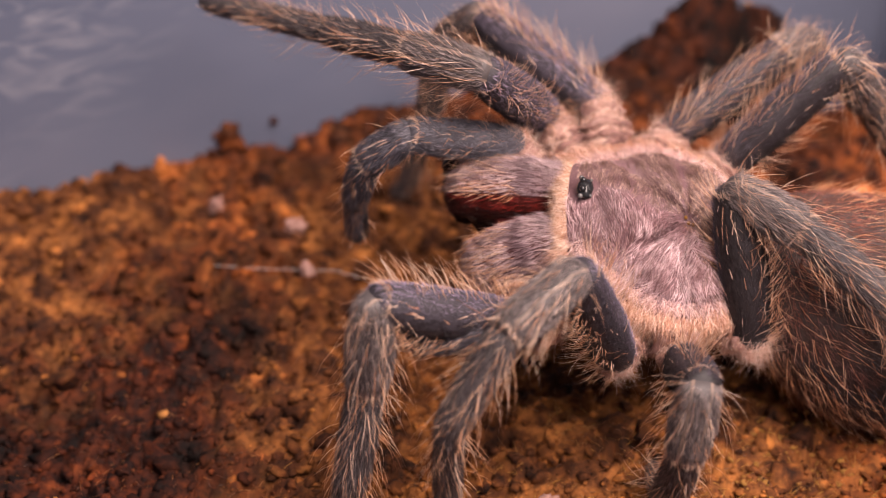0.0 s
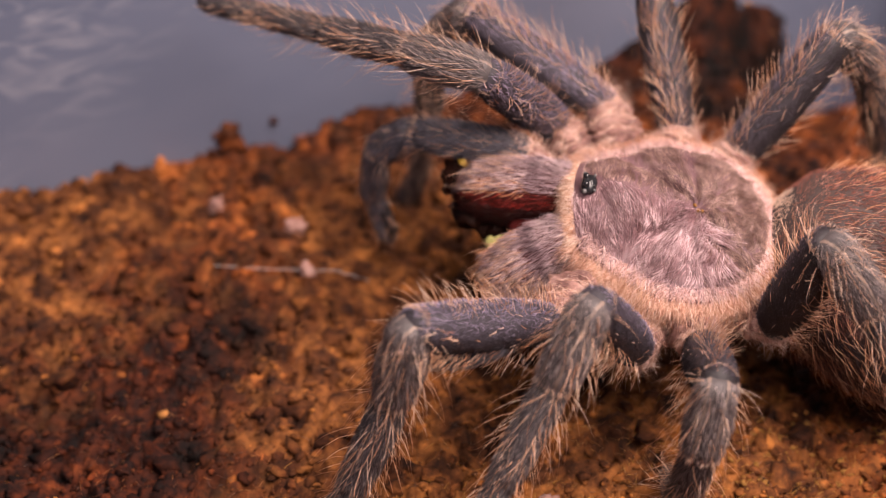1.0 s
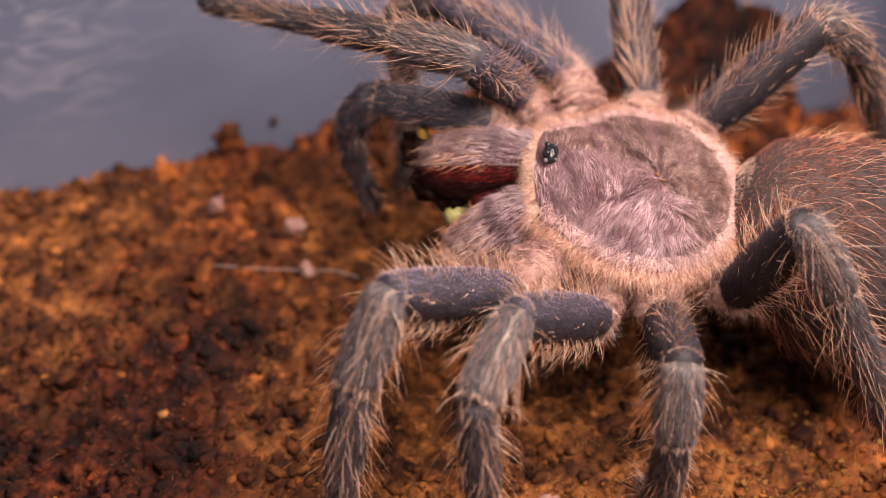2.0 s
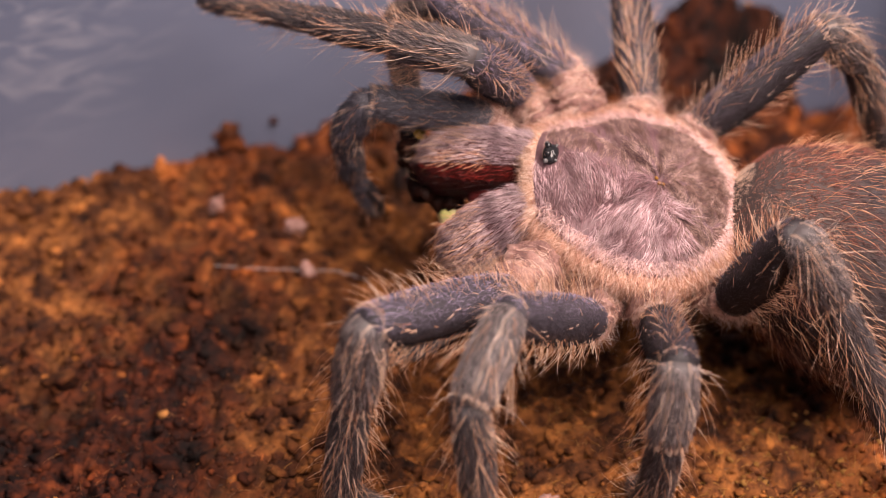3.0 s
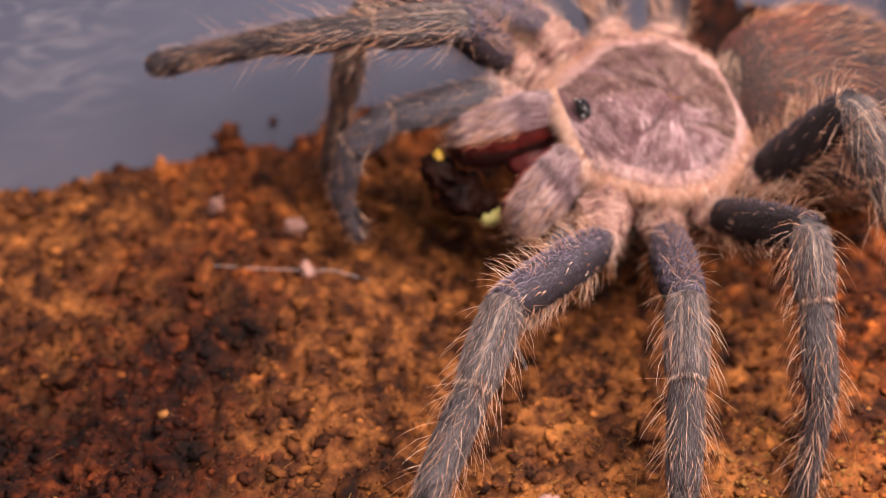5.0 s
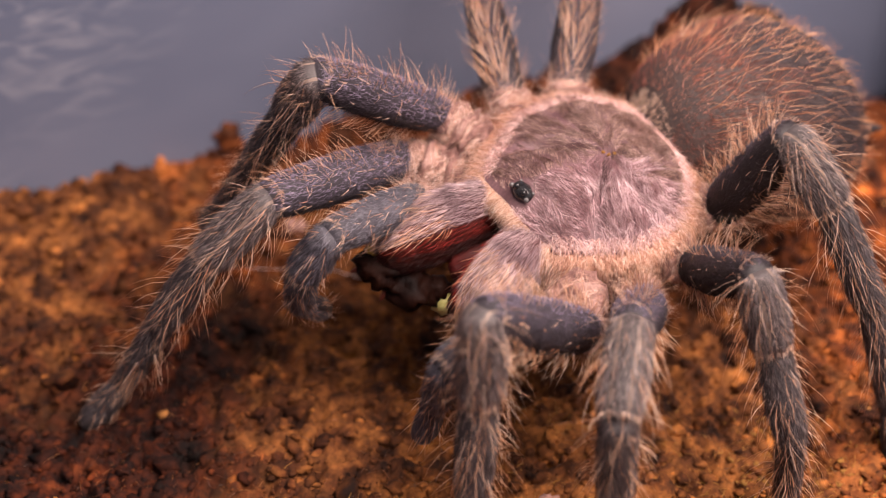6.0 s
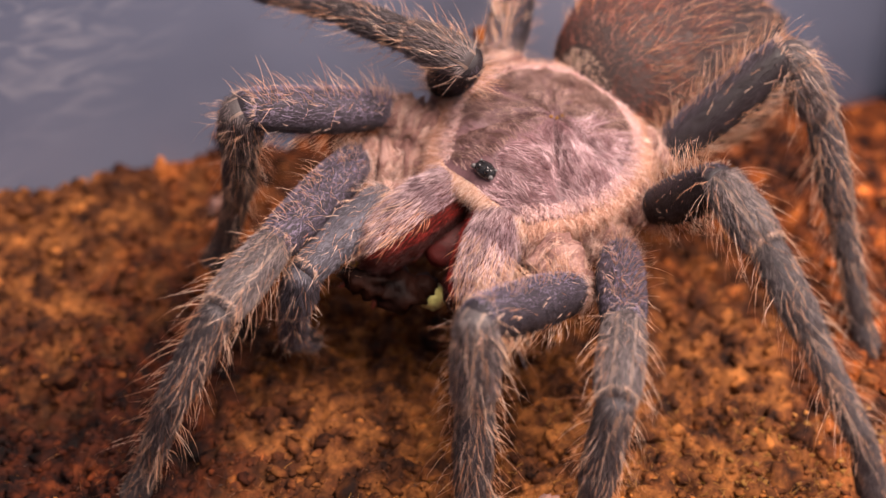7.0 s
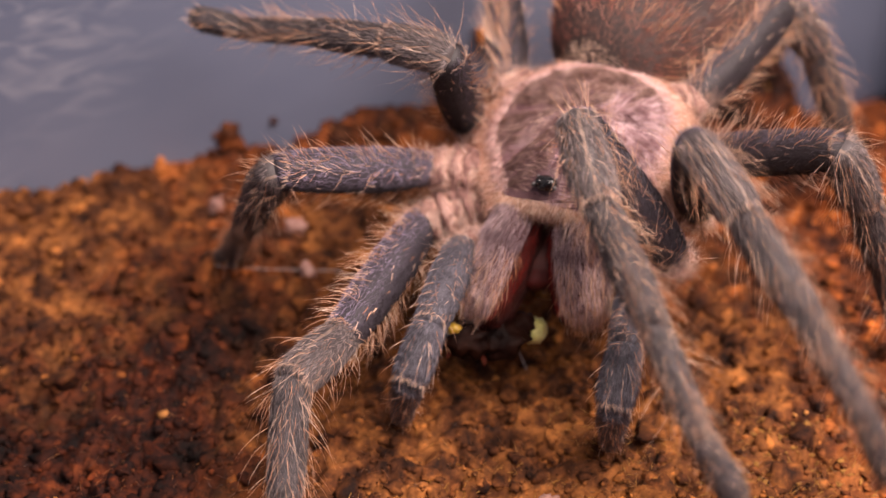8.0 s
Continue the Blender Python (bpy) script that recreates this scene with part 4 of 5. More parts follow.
def segment(kind, ln, girth, seed, parent, striped=True, lilac=False):
    """One leg segment along x with its ring, velvet and bristles."""
    rng = np.random.default_rng(seed)
    prof = [(s * ln, r * girth * 0.97, r * girth, -0.12 * math.sin(math.pi * min(max(s, 0), 1)) * (kind == "femur")) for s, r in GIRTH[kind]]
    skin = {"femur": skin_lilac if lilac else skin_dark, "patella": skin_stripe}.get(kind, skin_foot)
    if not striped:
        skin = skin_palp
    v, f = tube(prof, 20)
    label = {"femur": "blue-black velvety thigh segment", "patella": "grey-brown knee segment with faint pale stripes", "tibia": "grey-brown shin segment",
             "metatarsus": "slim grey-brown lower leg segment", "tarsus": "dark grey padded foot segment"}[kind]
    seg = mesh_object(kind, v, f, skin, parent, label)
    dens = {"femur": 4600, "patella": 4200, "tibia": 3000, "metatarsus": 2400, "tarsus": 1800}[kind]
    rt, nr, tn = on_tube(prof, dens, rng, 0.02, 0.98)
    if striped and kind == "patella":
        keep = ~((np.abs(np.abs(rt[:, 1]) - 0.85) < 0.22) & (rt[:, 2] > 0) & (rng.uniform(0, 1, len(rt)) < 0.7))
        rt, nr, tn = rt[keep], nr[keep], tn[keep]
    v, f = strands(rt, nr, tn, {"femur": 0.8, "tarsus": 0.6}.get(kind, 1.15), 0.05, 20, 0.3, rng, 2)
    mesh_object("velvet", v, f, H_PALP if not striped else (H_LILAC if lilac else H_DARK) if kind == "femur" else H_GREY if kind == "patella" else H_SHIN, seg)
    sets = []

    def bunch(count, length, lift, a0, a1, width=0.072, lo=0.04, hi=0.97, curl=0.25):
        r2, n2, t2 = on_tube(prof, int(count), rng, lo, hi, (a0, a1))
        sets.append(strands(r2, n2, t2, length, width, lift, curl, rng, 3))
    k = ln / 12
    if kind == "femur":
        bunch(120 * k, 3.8, 50, 215, 325, 0.050, curl=0.4)
        bunch(90 * k, 3.8, 52, 55, 125, 0.055)
        bunch(45 * k, 1.5, 18, 0, 360, 0.085)
    elif kind == "tarsus":
        bunch(50 * k, 2.0, 35, 0, 360, 0.075)
    elif kind == "metatarsus":
        bunch(76 * k, 4.4, 44, 115, 425, 0.050, curl=0.4)
        bunch(20 * k, 3.7, 40, 40, 140, 0.046, curl=0.4)
        bunch(80 * k, 1.6, 20, 0, 360, 0.045)
    else:
        bunch(74 * k, 4.6, 46, 125, 415, 0.050, curl=0.4)
        bunch(16 * k, 3.8, 40, 40, 140, 0.046, curl=0.4)
        bunch(34 * k, 4.0, 56, 200, 340, 0.048, curl=0.4)
        bunch(80 * k, 1.6, 20, 0, 360, 0.045)
    if not striped:
        sets.clear()
        bunch(70 * k, 2.2, 40, 0, 360, 0.062)
        bunch(110 * k, 1.2, 24, 0, 360, 0.055)
    v, f = joined(*sets)
    mesh_object("bristles", v, f, H_LONG, seg, "long pale tan bristles")
    if kind in ("femur", "patella"):
        r = GIRTH[kind][-2][1] * girth
        x = ln * 0.985
        v, f = tube([(x - 0.28, r * 0.92, r * 0.92, 0), (x - 0.15, r * 0.98, r * 1.0, 0.03), (x, r * 0.98, r * 1.01, 0.04), (x + 0.10, r * 0.92, r * 0.95, 0.03)], 28)
        v = [(q[0] + (0.25 * noise.noise(Vector(q) / MM * 0.9) - 0.45 * (q[2] < 0)) * MM, q[1] * (1 if q[2] > -0.3 * MM else 0.93), q[2] * (1 if q[2] > -0.3 * MM else 0.93)) for q in v]
        ring = mesh_object("joint_ring", v, f, skin_ring, seg, "pale cream edge at the joint")
        r3, n3, t3 = on_tube([(x - 0.5, r, r, 0), (x, r * 1.02, r * 1.05, 0.05)], 80, rng, 0, 1, (-20, 200))
        hv, hf = strands(r3, n3, t3, 0.9, 0.07, 22, 0.3, rng, 2)
        mesh_object("joint_hair", hv, hf, H_CREAM, seg, "short cream hair at the joint")
    if kind == "tarsus":
        v, f = tube([(ln * 0.1, 0.3, 0.2, -girth * 0.9), (ln * 0.35, 1.25 * girth, 0.7, -girth * 0.85), (ln * 0.8, 1.35 * girth, 0.75, -girth * 0.8), (ln * 1.0, 0.5, 0.3, -girth * 0.4)], 16)
        mesh_object("foot_pad", v, f, skin_dark, seg, "dark iridescent scopula pad")
    return seg


def make_coxa(hip, seed, girth):
    """The wrinkled pink leg base from under the shell to the hip."""
    rng = np.random.default_rng(seed)
    h = Vector(hip)
    base = Vector((h.x * 0.52, h.y * 0.42, -2.8 if girth > 0.9 else -5.4))
    ln = (h - base).length
    prof = []
    for i in range(50):
        s = i / 49
        r = 2.25 + 0.50 * math.sin(math.pi * min(1, s * 1.1))
        if s > 0.72:
            r *= 1 - 0.40 * ((s - 0.72) / 0.28) ** 1.5
        prof.append((s * (ln + 1.0), r * girth, r * 0.95 * girth, 0))
    v, f = tube(prof, 36)
    folded = []
    for p in v:
        q = Vector(p) / MM
        w = q + 0.9 * Vector((noise.noise(q * 0.7 + Vector((seed, 0, 0))), noise.noise(q * 0.7 + Vector((0, seed, 5))), noise.noise(q * 0.7 + Vector((9, 0, seed)))))
        fold = abs(noise.noise(w * 0.85)) + 0.45 * abs(noise.noise(w * 2.0))
        k = 0.66 + 0.42 * fold + 0.42 * abs(math.sin(q.x * 1.6 + 2.2 * noise.noise(q * 0.5 + Vector((seed, 1, 0)))))
        folded.append((p[0], p[1] * k, p[2] * k))
    cox = mesh_object("coxa", folded, f, skin_pink, tarantula, "wrinkled pink leg base")
    cox.matrix_local = along(base, h)
    rt, nr, tn = on_tube(prof, int(3000 * girth), rng, 0.2, 1.0)
    rt[:, 1:] *= 0.92
    v, f = strands(rt, nr, tn, 1.9, 0.048, 36, 1.6, rng, 4, 1.2)
    mesh_object("hair", v, f, H_WOOL, cox, "curly peach hair")


HIPS = {"L1": (12.7, 13.1, 0.1),
        "L2": (3.6, 14.0, -3.2),
        "L3": (-2.7, 14.6, -1.9),
        "L4": (-10.3, 12.0, -1.9),
        "R1": (8.6, -15.1, -3.1),
        "R2": (3.9, -14.8, 0.4),
        "R3": (-4.3, -12.6, -1.4),
        "R4": (-9.9, -8.9, -0.4),
        "RP": (13.2, -8.9, -0.2),
        "LP": (12.9, 9.3, -4.6)}
NAMES = ("femur", "patella", "tibia", "metatarsus", "tarsus")


def make_legs():
    """All ten limbs; those of one pair share their meshes."""
    limbs = {}
    for pair in "P1234":
        sizes, girth = LEG_SIZE[pair]
        kinds = NAMES if pair != "P" else ("femur", "patella", "tibia", "tarsus")
        first = [segment(k, ln, girth, 100 + 10 * ord(pair) + i, tarantula, pair != "P", pair in "P12") for i, (k, ln) in enumerate(zip(kinds, sizes))]
        limbs["L" + pair] = first
        limbs["R" + pair] = [copy_thing(s, Matrix.Identity(4)) for s in first]
        for side in "LR":
            make_coxa(HIPS[side + pair], ord(pair) * 2 + (side == "R"), 0.62 if pair == "P" else 0.95)
    return limbs


limbs = make_legs()


# ---- the prey held in the jaws ----
def make_prey():
    prey = tagged(new("prey_insect"), "chewed glossy black insect with yellow-green innards, held in the jaws", "insect")
    dark_tone = surface("prey_shell", [(0.3, (0.004, 0.002, 0.002)), (0.7, (0.016, 0.005, 0.003))], 300, 0.45, 2500, 0.7, 0.0002, 0.06)
    pulp = surface("prey_pulp", [(0.3, (0.40, 0.37, 0.10)), (0.7, (0.58, 0.56, 0.26))], 500, 0.3, 2500, 0.5, 0.0002)
    amber = surface("prey_amber", [(0.3, (0.12, 0.045, 0.012)), (0.7, (0.22, 0.105, 0.024))], 500, 0.3, 2500)
    fat = surface("prey_fat", [(0.3, (0.34, 0.20, 0.02)), (0.7, (0.50, 0.34, 0.045))], 500, 0.3, 2500)
    rusty = surface("prey_leg", [(0.3, (0.08, 0.012, 0.006)), (0.7, (0.15, 0.028, 0.012))], 500, 0.6, 2500)

    def blob(name, c, r, material, seed, rough, label):
        bm = bmesh.new()
        bmesh.ops.create_icosphere(bm, subdivisions=3, radius=1)
        for v in bm.verts:
            k = 1 + rough * noise.noise(v.co * 2.2 + Vector((seed, 2, 0))) + rough * 0.5 * noise.noise(v.co * 6)
            v.co = (Vector(c) + Vector((v.co.x * r[0], v.co.y * r[1], v.co.z * r[2])) * k) * MM
        return part(name, bm, material, prey, label)
    blob("thorax", (18.0, -3.9, -6.5), (2.4, 3.1, 1.8), dark_tone, 1, 0.55, "crushed glossy black body")
    blob("abdomen", (19.7, -6.9, -5.0), (1.9, 2.5, 1.7), dark_tone, 2, 0.55, "dark ringed hind body")
    blob("head", (15.8, -1.8, -6.9), (1.4, 1.5, 1.2), dark_tone, 3, 0.25, "small black head")
    blob("pulp", (15.7, -0.8, -8.1), (1.5, 1.55, 1.45), pulp, 4, 0.14, "pale yellow-green pulp")
    blob("pulp", (12.2, 0.4, -5.2), (1.2, 1.5, 1.0), amber, 5, 0.3, "amber-yellow pulp")
    blob("pulp", (19.4, -7.9, -3.4), (0.65, 0.85, 0.65), fat, 6, 0.3, "bright yellow fat body")
    for a, b in (((19.4, -7.4, -5.2), (21.6, -8.6, -5.8)), ((19.0, -5.2, -6.6), (20.8, -5.0, -7.8)), ((17.4, -3.0, -8.2), (16.6, -3.6, -10.2))):
        ln = (Vector(b) - Vector(a)).length
        v, f = tube([(0, 0.25, 0.25, 0), (ln * 0.3, 0.5, 0.42, 0), (ln * 0.7, 0.36, 0.32, 0), (ln, 0.12, 0.12, 0)], 10)
        lg = mesh_object("leg", v, f, rusty, prey, "rust-red jointed leg")
        lg.matrix_local = along(a, b)
    return prey


prey = make_prey()


# ---- what moves ----
def glide(rows, t):
    """Values at t on a smooth curve through rows of (seconds, values...), with no overshoot."""
    a = np.array(rows, float)
    ts, ys = a[:, 0], a[:, 1:]
    i = int(np.clip(np.searchsorted(ts, t, "right") - 1, 0, len(ts) - 2))
    h = np.diff(ts)[:, None]
    d = np.diff(ys, axis=0) / h
    m = np.zeros_like(ys)
    m[1:-1] = np.where(d[:-1] * d[1:] > 0, 2 * d[:-1] * d[1:] / np.where(np.abs(d[:-1] + d[1:]) > 1e-9, d[:-1] + d[1:], 1), 0)
    s = (t - ts[i]) / (ts[i + 1] - ts[i])
    w = ts[i + 1] - ts[i]
    return ys[i] * (1 + 2 * s) * (1 - s) ** 2 + m[i] * w * s * (1 - s) ** 2 + ys[i + 1] * s * s * (3 - 2 * s) + m[i + 1] * w * s * s * (s - 1)


def limb_poses(name, values):
    """Poses of a limb's segments on the body: swing, lean of its plane, then the pitch of each segment (degrees)."""
    az, lean, *pitch = values
    az, lean = radians(az), radians(lean)
    u = Vector((math.cos(az), math.sin(az), 0))
    v = Vector((0, 0, 1)) * math.cos(lean) + Vector((-u.y, u.x, 0)) * math.sin(lean)
    at, out = Vector(HIPS[name]), []
    for ln, p in zip(LEG_SIZE[name[1]][0], pitch):
        p = radians(p)
        x = u * math.cos(p) + v * math.sin(p)
        z = v * math.cos(p) - u * math.sin(p)
        m = Matrix((x, z.cross(x), z)).transposed().to_4x4()
        m.translation = at * MM
        out.append(m)
        at = at + x * ln
    return out


# seconds; place of the body in mm and its turn in degrees
BODY_EARLY = [(0.0, 21.09, -13.74, 20.35, -20.9, -10.8, 186.5),
              (0.3, 21.83, -14.41, 20.49, -19.0, -7.6, 185.8),
              (0.5, 22.36, -14.29, 20.19, -16.5, -4.5, 184.2),
              (1.0, 22.49, -12.72, 20.57, -16.6, -3.9, 184.3),
              (1.5, 18.73, -11.00, 23.13, -17.5, -3.0, 184.5),
              (3.0, 18.28, -11.89, 23.57, -18.2, -5.8, 184.6),
              (3.3, 17.67, -13.15, 22.41, -17.3, -4.3, 186.2),
              (3.5, 16.91, -14.12, 21.59, -15.5, -3.8, 188.2),
              (4.0, 17.96, -7.62, 20.56, -16.6, 0.0, 194.9),
              (4.3, 21.27, -3.06, 21.04, -19.3, 1.6, 194.6),
              (4.5, 24.61, 6.69, 21.06, -21.8, -0.3, 199.6)]
BODY_LATE = [(4.7, 23.85, 8.30, 20.77, -24.5, 1.1, 202.8),
             (5.8, 15.15, -8.86, 24.39, -15.3, 10.0, 223.8),
             (6.0, 13.04, -12.03, 24.60, -15.9, 7.2, 226.0),
             (6.2, 11.21, -15.01, 25.86, -14.6, 6.4, 227.8),
             (6.5, 9.70, -11.97, 24.95, -15.5, 7.8, 229.2),
             (7.0, 8.57, -6.54, 24.75, -12.0, 12.5, 236.8),
             (7.2, 10.09, -5.79, 24.50, -3.9, 13.6, 245.2),
             (7.5, 11.43, -6.11, 23.83, -0.6, 14.5, 250.3),
             (7.6, 11.48, -6.72, 23.76, 1.4, 15.0, 249.6),
             (7.8, 11.73, -7.82, 22.79, 5.8, 14.0, 251.7),
             (8.0, 13.58, -4.34, 22.99, 6.2, 17.8, 255.8)]

# seconds; swing, lean and the pitch of each segment in degrees
STEPS = {}
STEPS["L1"] = [(0.0, 25, -30, 28, -81, -76, -66, -50), (0.3, 28, -20, 33, -83, -71, -62, -47), (0.5, 31, -5, 32, -75, -66, -55, -40), (1.0, 32, -9, 33, -76, -63, -53, -39), (1.5, 45, -16, 44, -43, -66, -65, -54), (3.0, 40, -13, 28, -74, -76, -118, -141), (3.3, 34, -10, 27, -75, -82, -125, -142), (3.5, 32, -7, 29, -80, -84, -127, -141), (4.0, 33, -2, 23, -79, -83, -132, -145), (4.3, 34, -3, 27, -66, -72, -120, -145), (4.5, 46, -29, 24, -11, 0, -43, -70)]
STEPS["L1"] += [(4.7, 44, -35, 26, -8, 4, -36, -61), (5.8, 6, -16, 44, -65, -73, -113, -127), (6.0, 4, -17, 46, -78, -75, -108, -120), (6.2, 0, -17, 46, -79, -79, -97, -109), (6.5, 4, -17, 46, -75, -77, -104, -120), (7.0, 1, -15, 40, -71, -71, -112, -137), (7.2, -10, -2, 32, -66, -72, -114, -140), (7.5, -17, -2, 31, -63, -67, -111, -138), (7.6, -12, -14, 53, -43, -34, -65, -88), (7.8, 2, -25, 94, -3, -8, -20, -48), (8.0, 18, -23, 105, -13, -40, -34, -60)]
STEPS["L2"] = [(0.0, 35, -17, 65, -18, -55, -91, -91), (0.3, 55, -19, 58, -25, -81, -106, -108), (0.5, 60, -17, 44, -59, -90, -131, -137), (1.0, 46, -7, 60, -53, -48, -51, -76), (1.5, 57, -17, 48, -17, -72, -71, -60), (3.0, 57, -23, 48, -20, -76, -75, -65), (3.3, 39, -13, 71, -26, -62, -82, -72), (3.5, 51, -15, 96, -2, -33, -68, -70), (4.0, 63, -18, 54, -8, -70, -67, -56), (4.3, 60, -11, 52, -5, -55, -51, -40), (4.5, 66, -8, 40, -15, -22, -22, -25)]
STEPS["L2"] += [(4.7, 64, -5, 38, -8, -13, -13, -23), (5.8, 38, -15, 45, -10, -71, -70, -59), (6.0, 32, -12, 48, -18, -77, -76, -66), (6.2, 30, -14, 53, -19, -76, -76, -66), (6.5, 31, -12, 46, -19, -79, -78, -67), (7.0, 23, 1, 34, 5, -63, -61, -50), (7.2, 13, 13, 25, 5, -60, -59, -49), (7.5, 7, 18, 24, 1, -61, -59, -48), (7.6, 8, 20, 25, 4, -61, -60, -50), (7.8, 9, 13, 30, -10, -66, -63, -53), (8.0, 37, -8, 73, -12, -23, -36, -61)]
STEPS["L3"] = [(0.0, 78, -10, 52, -58, -89, -129, -122), (0.3, 77, -7, 50, -61, -92, -130, -120), (0.5, 77, -4, 45, -65, -93, -133, -123), (1.0, 76, -2, 45, -60, -90, -130, -125), (1.5, 83, -4, 41, -53, -82, -122, -123), (3.0, 82, -5, 43, -53, -82, -122, -115), (3.3, 81, -5, 44, -55, -89, -126, -116), (3.5, 81, -6, 44, -60, -93, -126, -116), (4.0, 73, 7, 46, -6, -61, -59, -48), (4.3, 68, 14, 50, -9, -39, -49, -42), (4.5, 82, 10, 55, -23, -27, -44, -33)]
STEPS["L3"] += [(4.7, 79, 15, 54, -17, -21, -41, -29), (5.8, 65, -3, 49, -52, -47, -78, -68), (6.0, 66, -9, 52, -52, -50, -77, -67), (6.2, 67, -11, 52, -56, -56, -77, -67), (6.5, 69, -7, 47, -45, -54, -74, -63), (7.0, 63, -4, 61, -10, -28, -31, -56), (7.2, 82, -6, 41, -41, -52, -52, -61), (7.5, 84, -3, 24, -59, -67, -67, -63), (7.6, 83, -4, 26, -64, -68, -68, -64), (7.8, 77, -9, 27, -69, -74, -73, -65), (8.0, 72, 2, 27, -67, -74, -74, -65)]
STEPS["L4"] = [(0.0, 137, 20, 131, 9, -1, -42, -55), (0.3, 141, 4, 93, -25, -24, -46, -55), (0.5, 141, 3, 84, -37, -32, -47, -54), (1.0, 136, -3, 85, -36, -39, -48, -51), (1.5, 134, -2, 77, -45, -50, -50, -44), (3.0, 140, -6, 80, -45, -50, -50, -40), (3.3, 141, -10, 78, -47, -51, -50, -41), (3.5, 143, -8, 77, -48, -51, -51, -42), (4.0, 134, -3, 74, -45, -56, -52, -40), (4.3, 130, 1, 79, -40, -59, -54, -42), (4.5, 111, 10, 80, -30, -34, -34, -38)]
STEPS["L4"] += [(4.7, 109, 12, 78, -31, -26, -26, -37), (5.8, 89, -1, 74, -36, -54, -55, -58), (6.0, 90, -2, 76, -34, -47, -58, -60), (6.2, 128, -4, 112, -8, -33, -65, -64), (6.5, 134, 1, 93, -14, -38, -68, -65), (7.0, 118, 31, 48, -53, -69, -69, -62), (7.2, 139, 13, 26, -64, -74, -74, -64), (7.5, 138, 15, 21, -69, -84, -82, -71), (7.6, 147, 15, 12, -72, -84, -82, -70), (7.8, 149, 14, 8, -68, -79, -79, -71), (8.0, 149, 21, 3, -74, -91, -89, -79)]
STEPS["R1"] = [(0.0, -18, 34, 64, -29, -40, -39, -29), (0.3, -22, 34, 66, -24, -33, -33, -26), (0.5, -25, 33, 68, -17, -27, -26, -22), (1.0, -24, 34, 69, -16, -28, -27, -19), (1.5, -22, 35, 78, -19, -31, -31, -29), (3.0, -19, 36, 75, -28, -32, -37, -33), (3.3, -26, 37, 78, -25, -26, -36, -33), (3.5, -33, 39, 81, -19, -24, -36, -29), (4.0, -39, 37, 86, -15, -21, -35, -28), (4.3, -31, 34, 82, -12, -22, -34, -24), (4.5, -21, 35, 73, -18, -20, -38, -34)]
STEPS["R1"] += [(4.7, -23, 33, 75, -17, -20, -40, -41), (5.8, -9, 7, 18, -32, -55, -61, -49), (6.0, -8, 10, 21, -46, -66, -69, -56), (6.2, -8, 13, 24, -53, -73, -74, -60), (6.5, -7, 12, 22, -47, -77, -76, -60), (7.0, 3, 11, 20, 5, -54, -75, -68), (7.2, -5, 16, 29, 0, -44, -76, -64), (7.5, 0, -4, 16, 20, -37, -35, -24), (7.6, 0, -3, 17, 19, -36, -32, -20), (7.8, -4, 6, 21, 23, -38, -34, -22), (8.0, -2, -20, 17, 29, -25, -23, -12)]
STEPS["R2"] = [(0.0, -54, -9, -13, -67, -105, -99, -86), (0.3, -49, -14, -4, -58, -106, -97, -86), (0.5, -41, -8, 6, -65, -93, -87, -76), (1.0, -35, -4, 10, -62, -96, -90, -79), (1.5, -44, -6, -4, -48, -106, -101, -90), (3.0, -39, -1, -3, -60, -107, -100, -90), (3.3, -43, -11, -4, -48, -106, -100, -88), (3.5, -47, -4, 1, -69, -91, -90, -81), (4.0, -40, -2, 8, -84, -85, -90, -116), (4.3, -38, -14, 2, -45, -104, -97, -123), (4.5, -25, -20, 1, -56, -94, -93, -120)]
STEPS["R2"] += [(4.7, -24, -18, 4, -61, -94, -92, -119), (5.8, -31, 12, 47, -58, -52, -64, -67), (6.0, -33, 15, 39, -77, -74, -75, -74), (6.2, -36, 16, 39, -79, -83, -83, -77), (6.5, -35, 16, 35, -81, -89, -88, -78), (7.0, -35, 12, 28, -90, -89, -83, -74), (7.2, -49, 18, 40, -80, -81, -75, -68), (7.5, -56, 22, 43, -73, -79, -71, -66), (7.6, -58, 23, 42, -74, -76, -68, -62), (7.8, -68, 27, 43, -68, -70, -67, -57), (8.0, -68, 24, 38, -65, -68, -66, -54)]
STEPS["R3"] = [(0.0, -145, -3, 29, -23, -61, -73, -74), (0.3, -143, -1, 28, -23, -61, -72, -74), (0.5, -140, 0, 25, -19, -58, -70, -73), (1.0, -92, 21, 39, 13, -20, -36, -63), (1.5, -92, 18, 17, 11, -20, -36, -63), (3.0, -92, 18, 12, 11, -20, -37, -63), (3.3, -94, 18, 15, 11, -20, -36, -63), (3.5, -95, 19, 19, 12, -18, -35, -62), (4.0, -102, 22, 10, 12, -16, -41, -74), (4.3, -93, 35, -2, 1, -17, -58, -95), (4.5, -90, 38, -7, 12, -28, -84, -126)]
STEPS["R3"] += [(4.7, -94, 38, -17, 9, -28, -91, -134), (5.8, -127, 24, -1, 3, -15, -49, -85), (6.0, -127, 26, 1, 4, -17, -44, -78), (6.2, -131, 21, 8, 8, -18, -37, -67), (6.5, -97, 20, 111, -8, -31, -42, -60), (7.0, -89, 27, 111, -16, -19, -33, -32), (7.2, -86, 20, 107, 0, -16, -27, -10), (7.5, -94, 13, 104, -6, -14, -22, -4), (7.6, -95, 13, 105, -1, -12, -21, -2), (7.8, -101, 9, 103, 2, -8, -17, 2), (8.0, -102, 13, 98, -1, -10, -17, 1)]
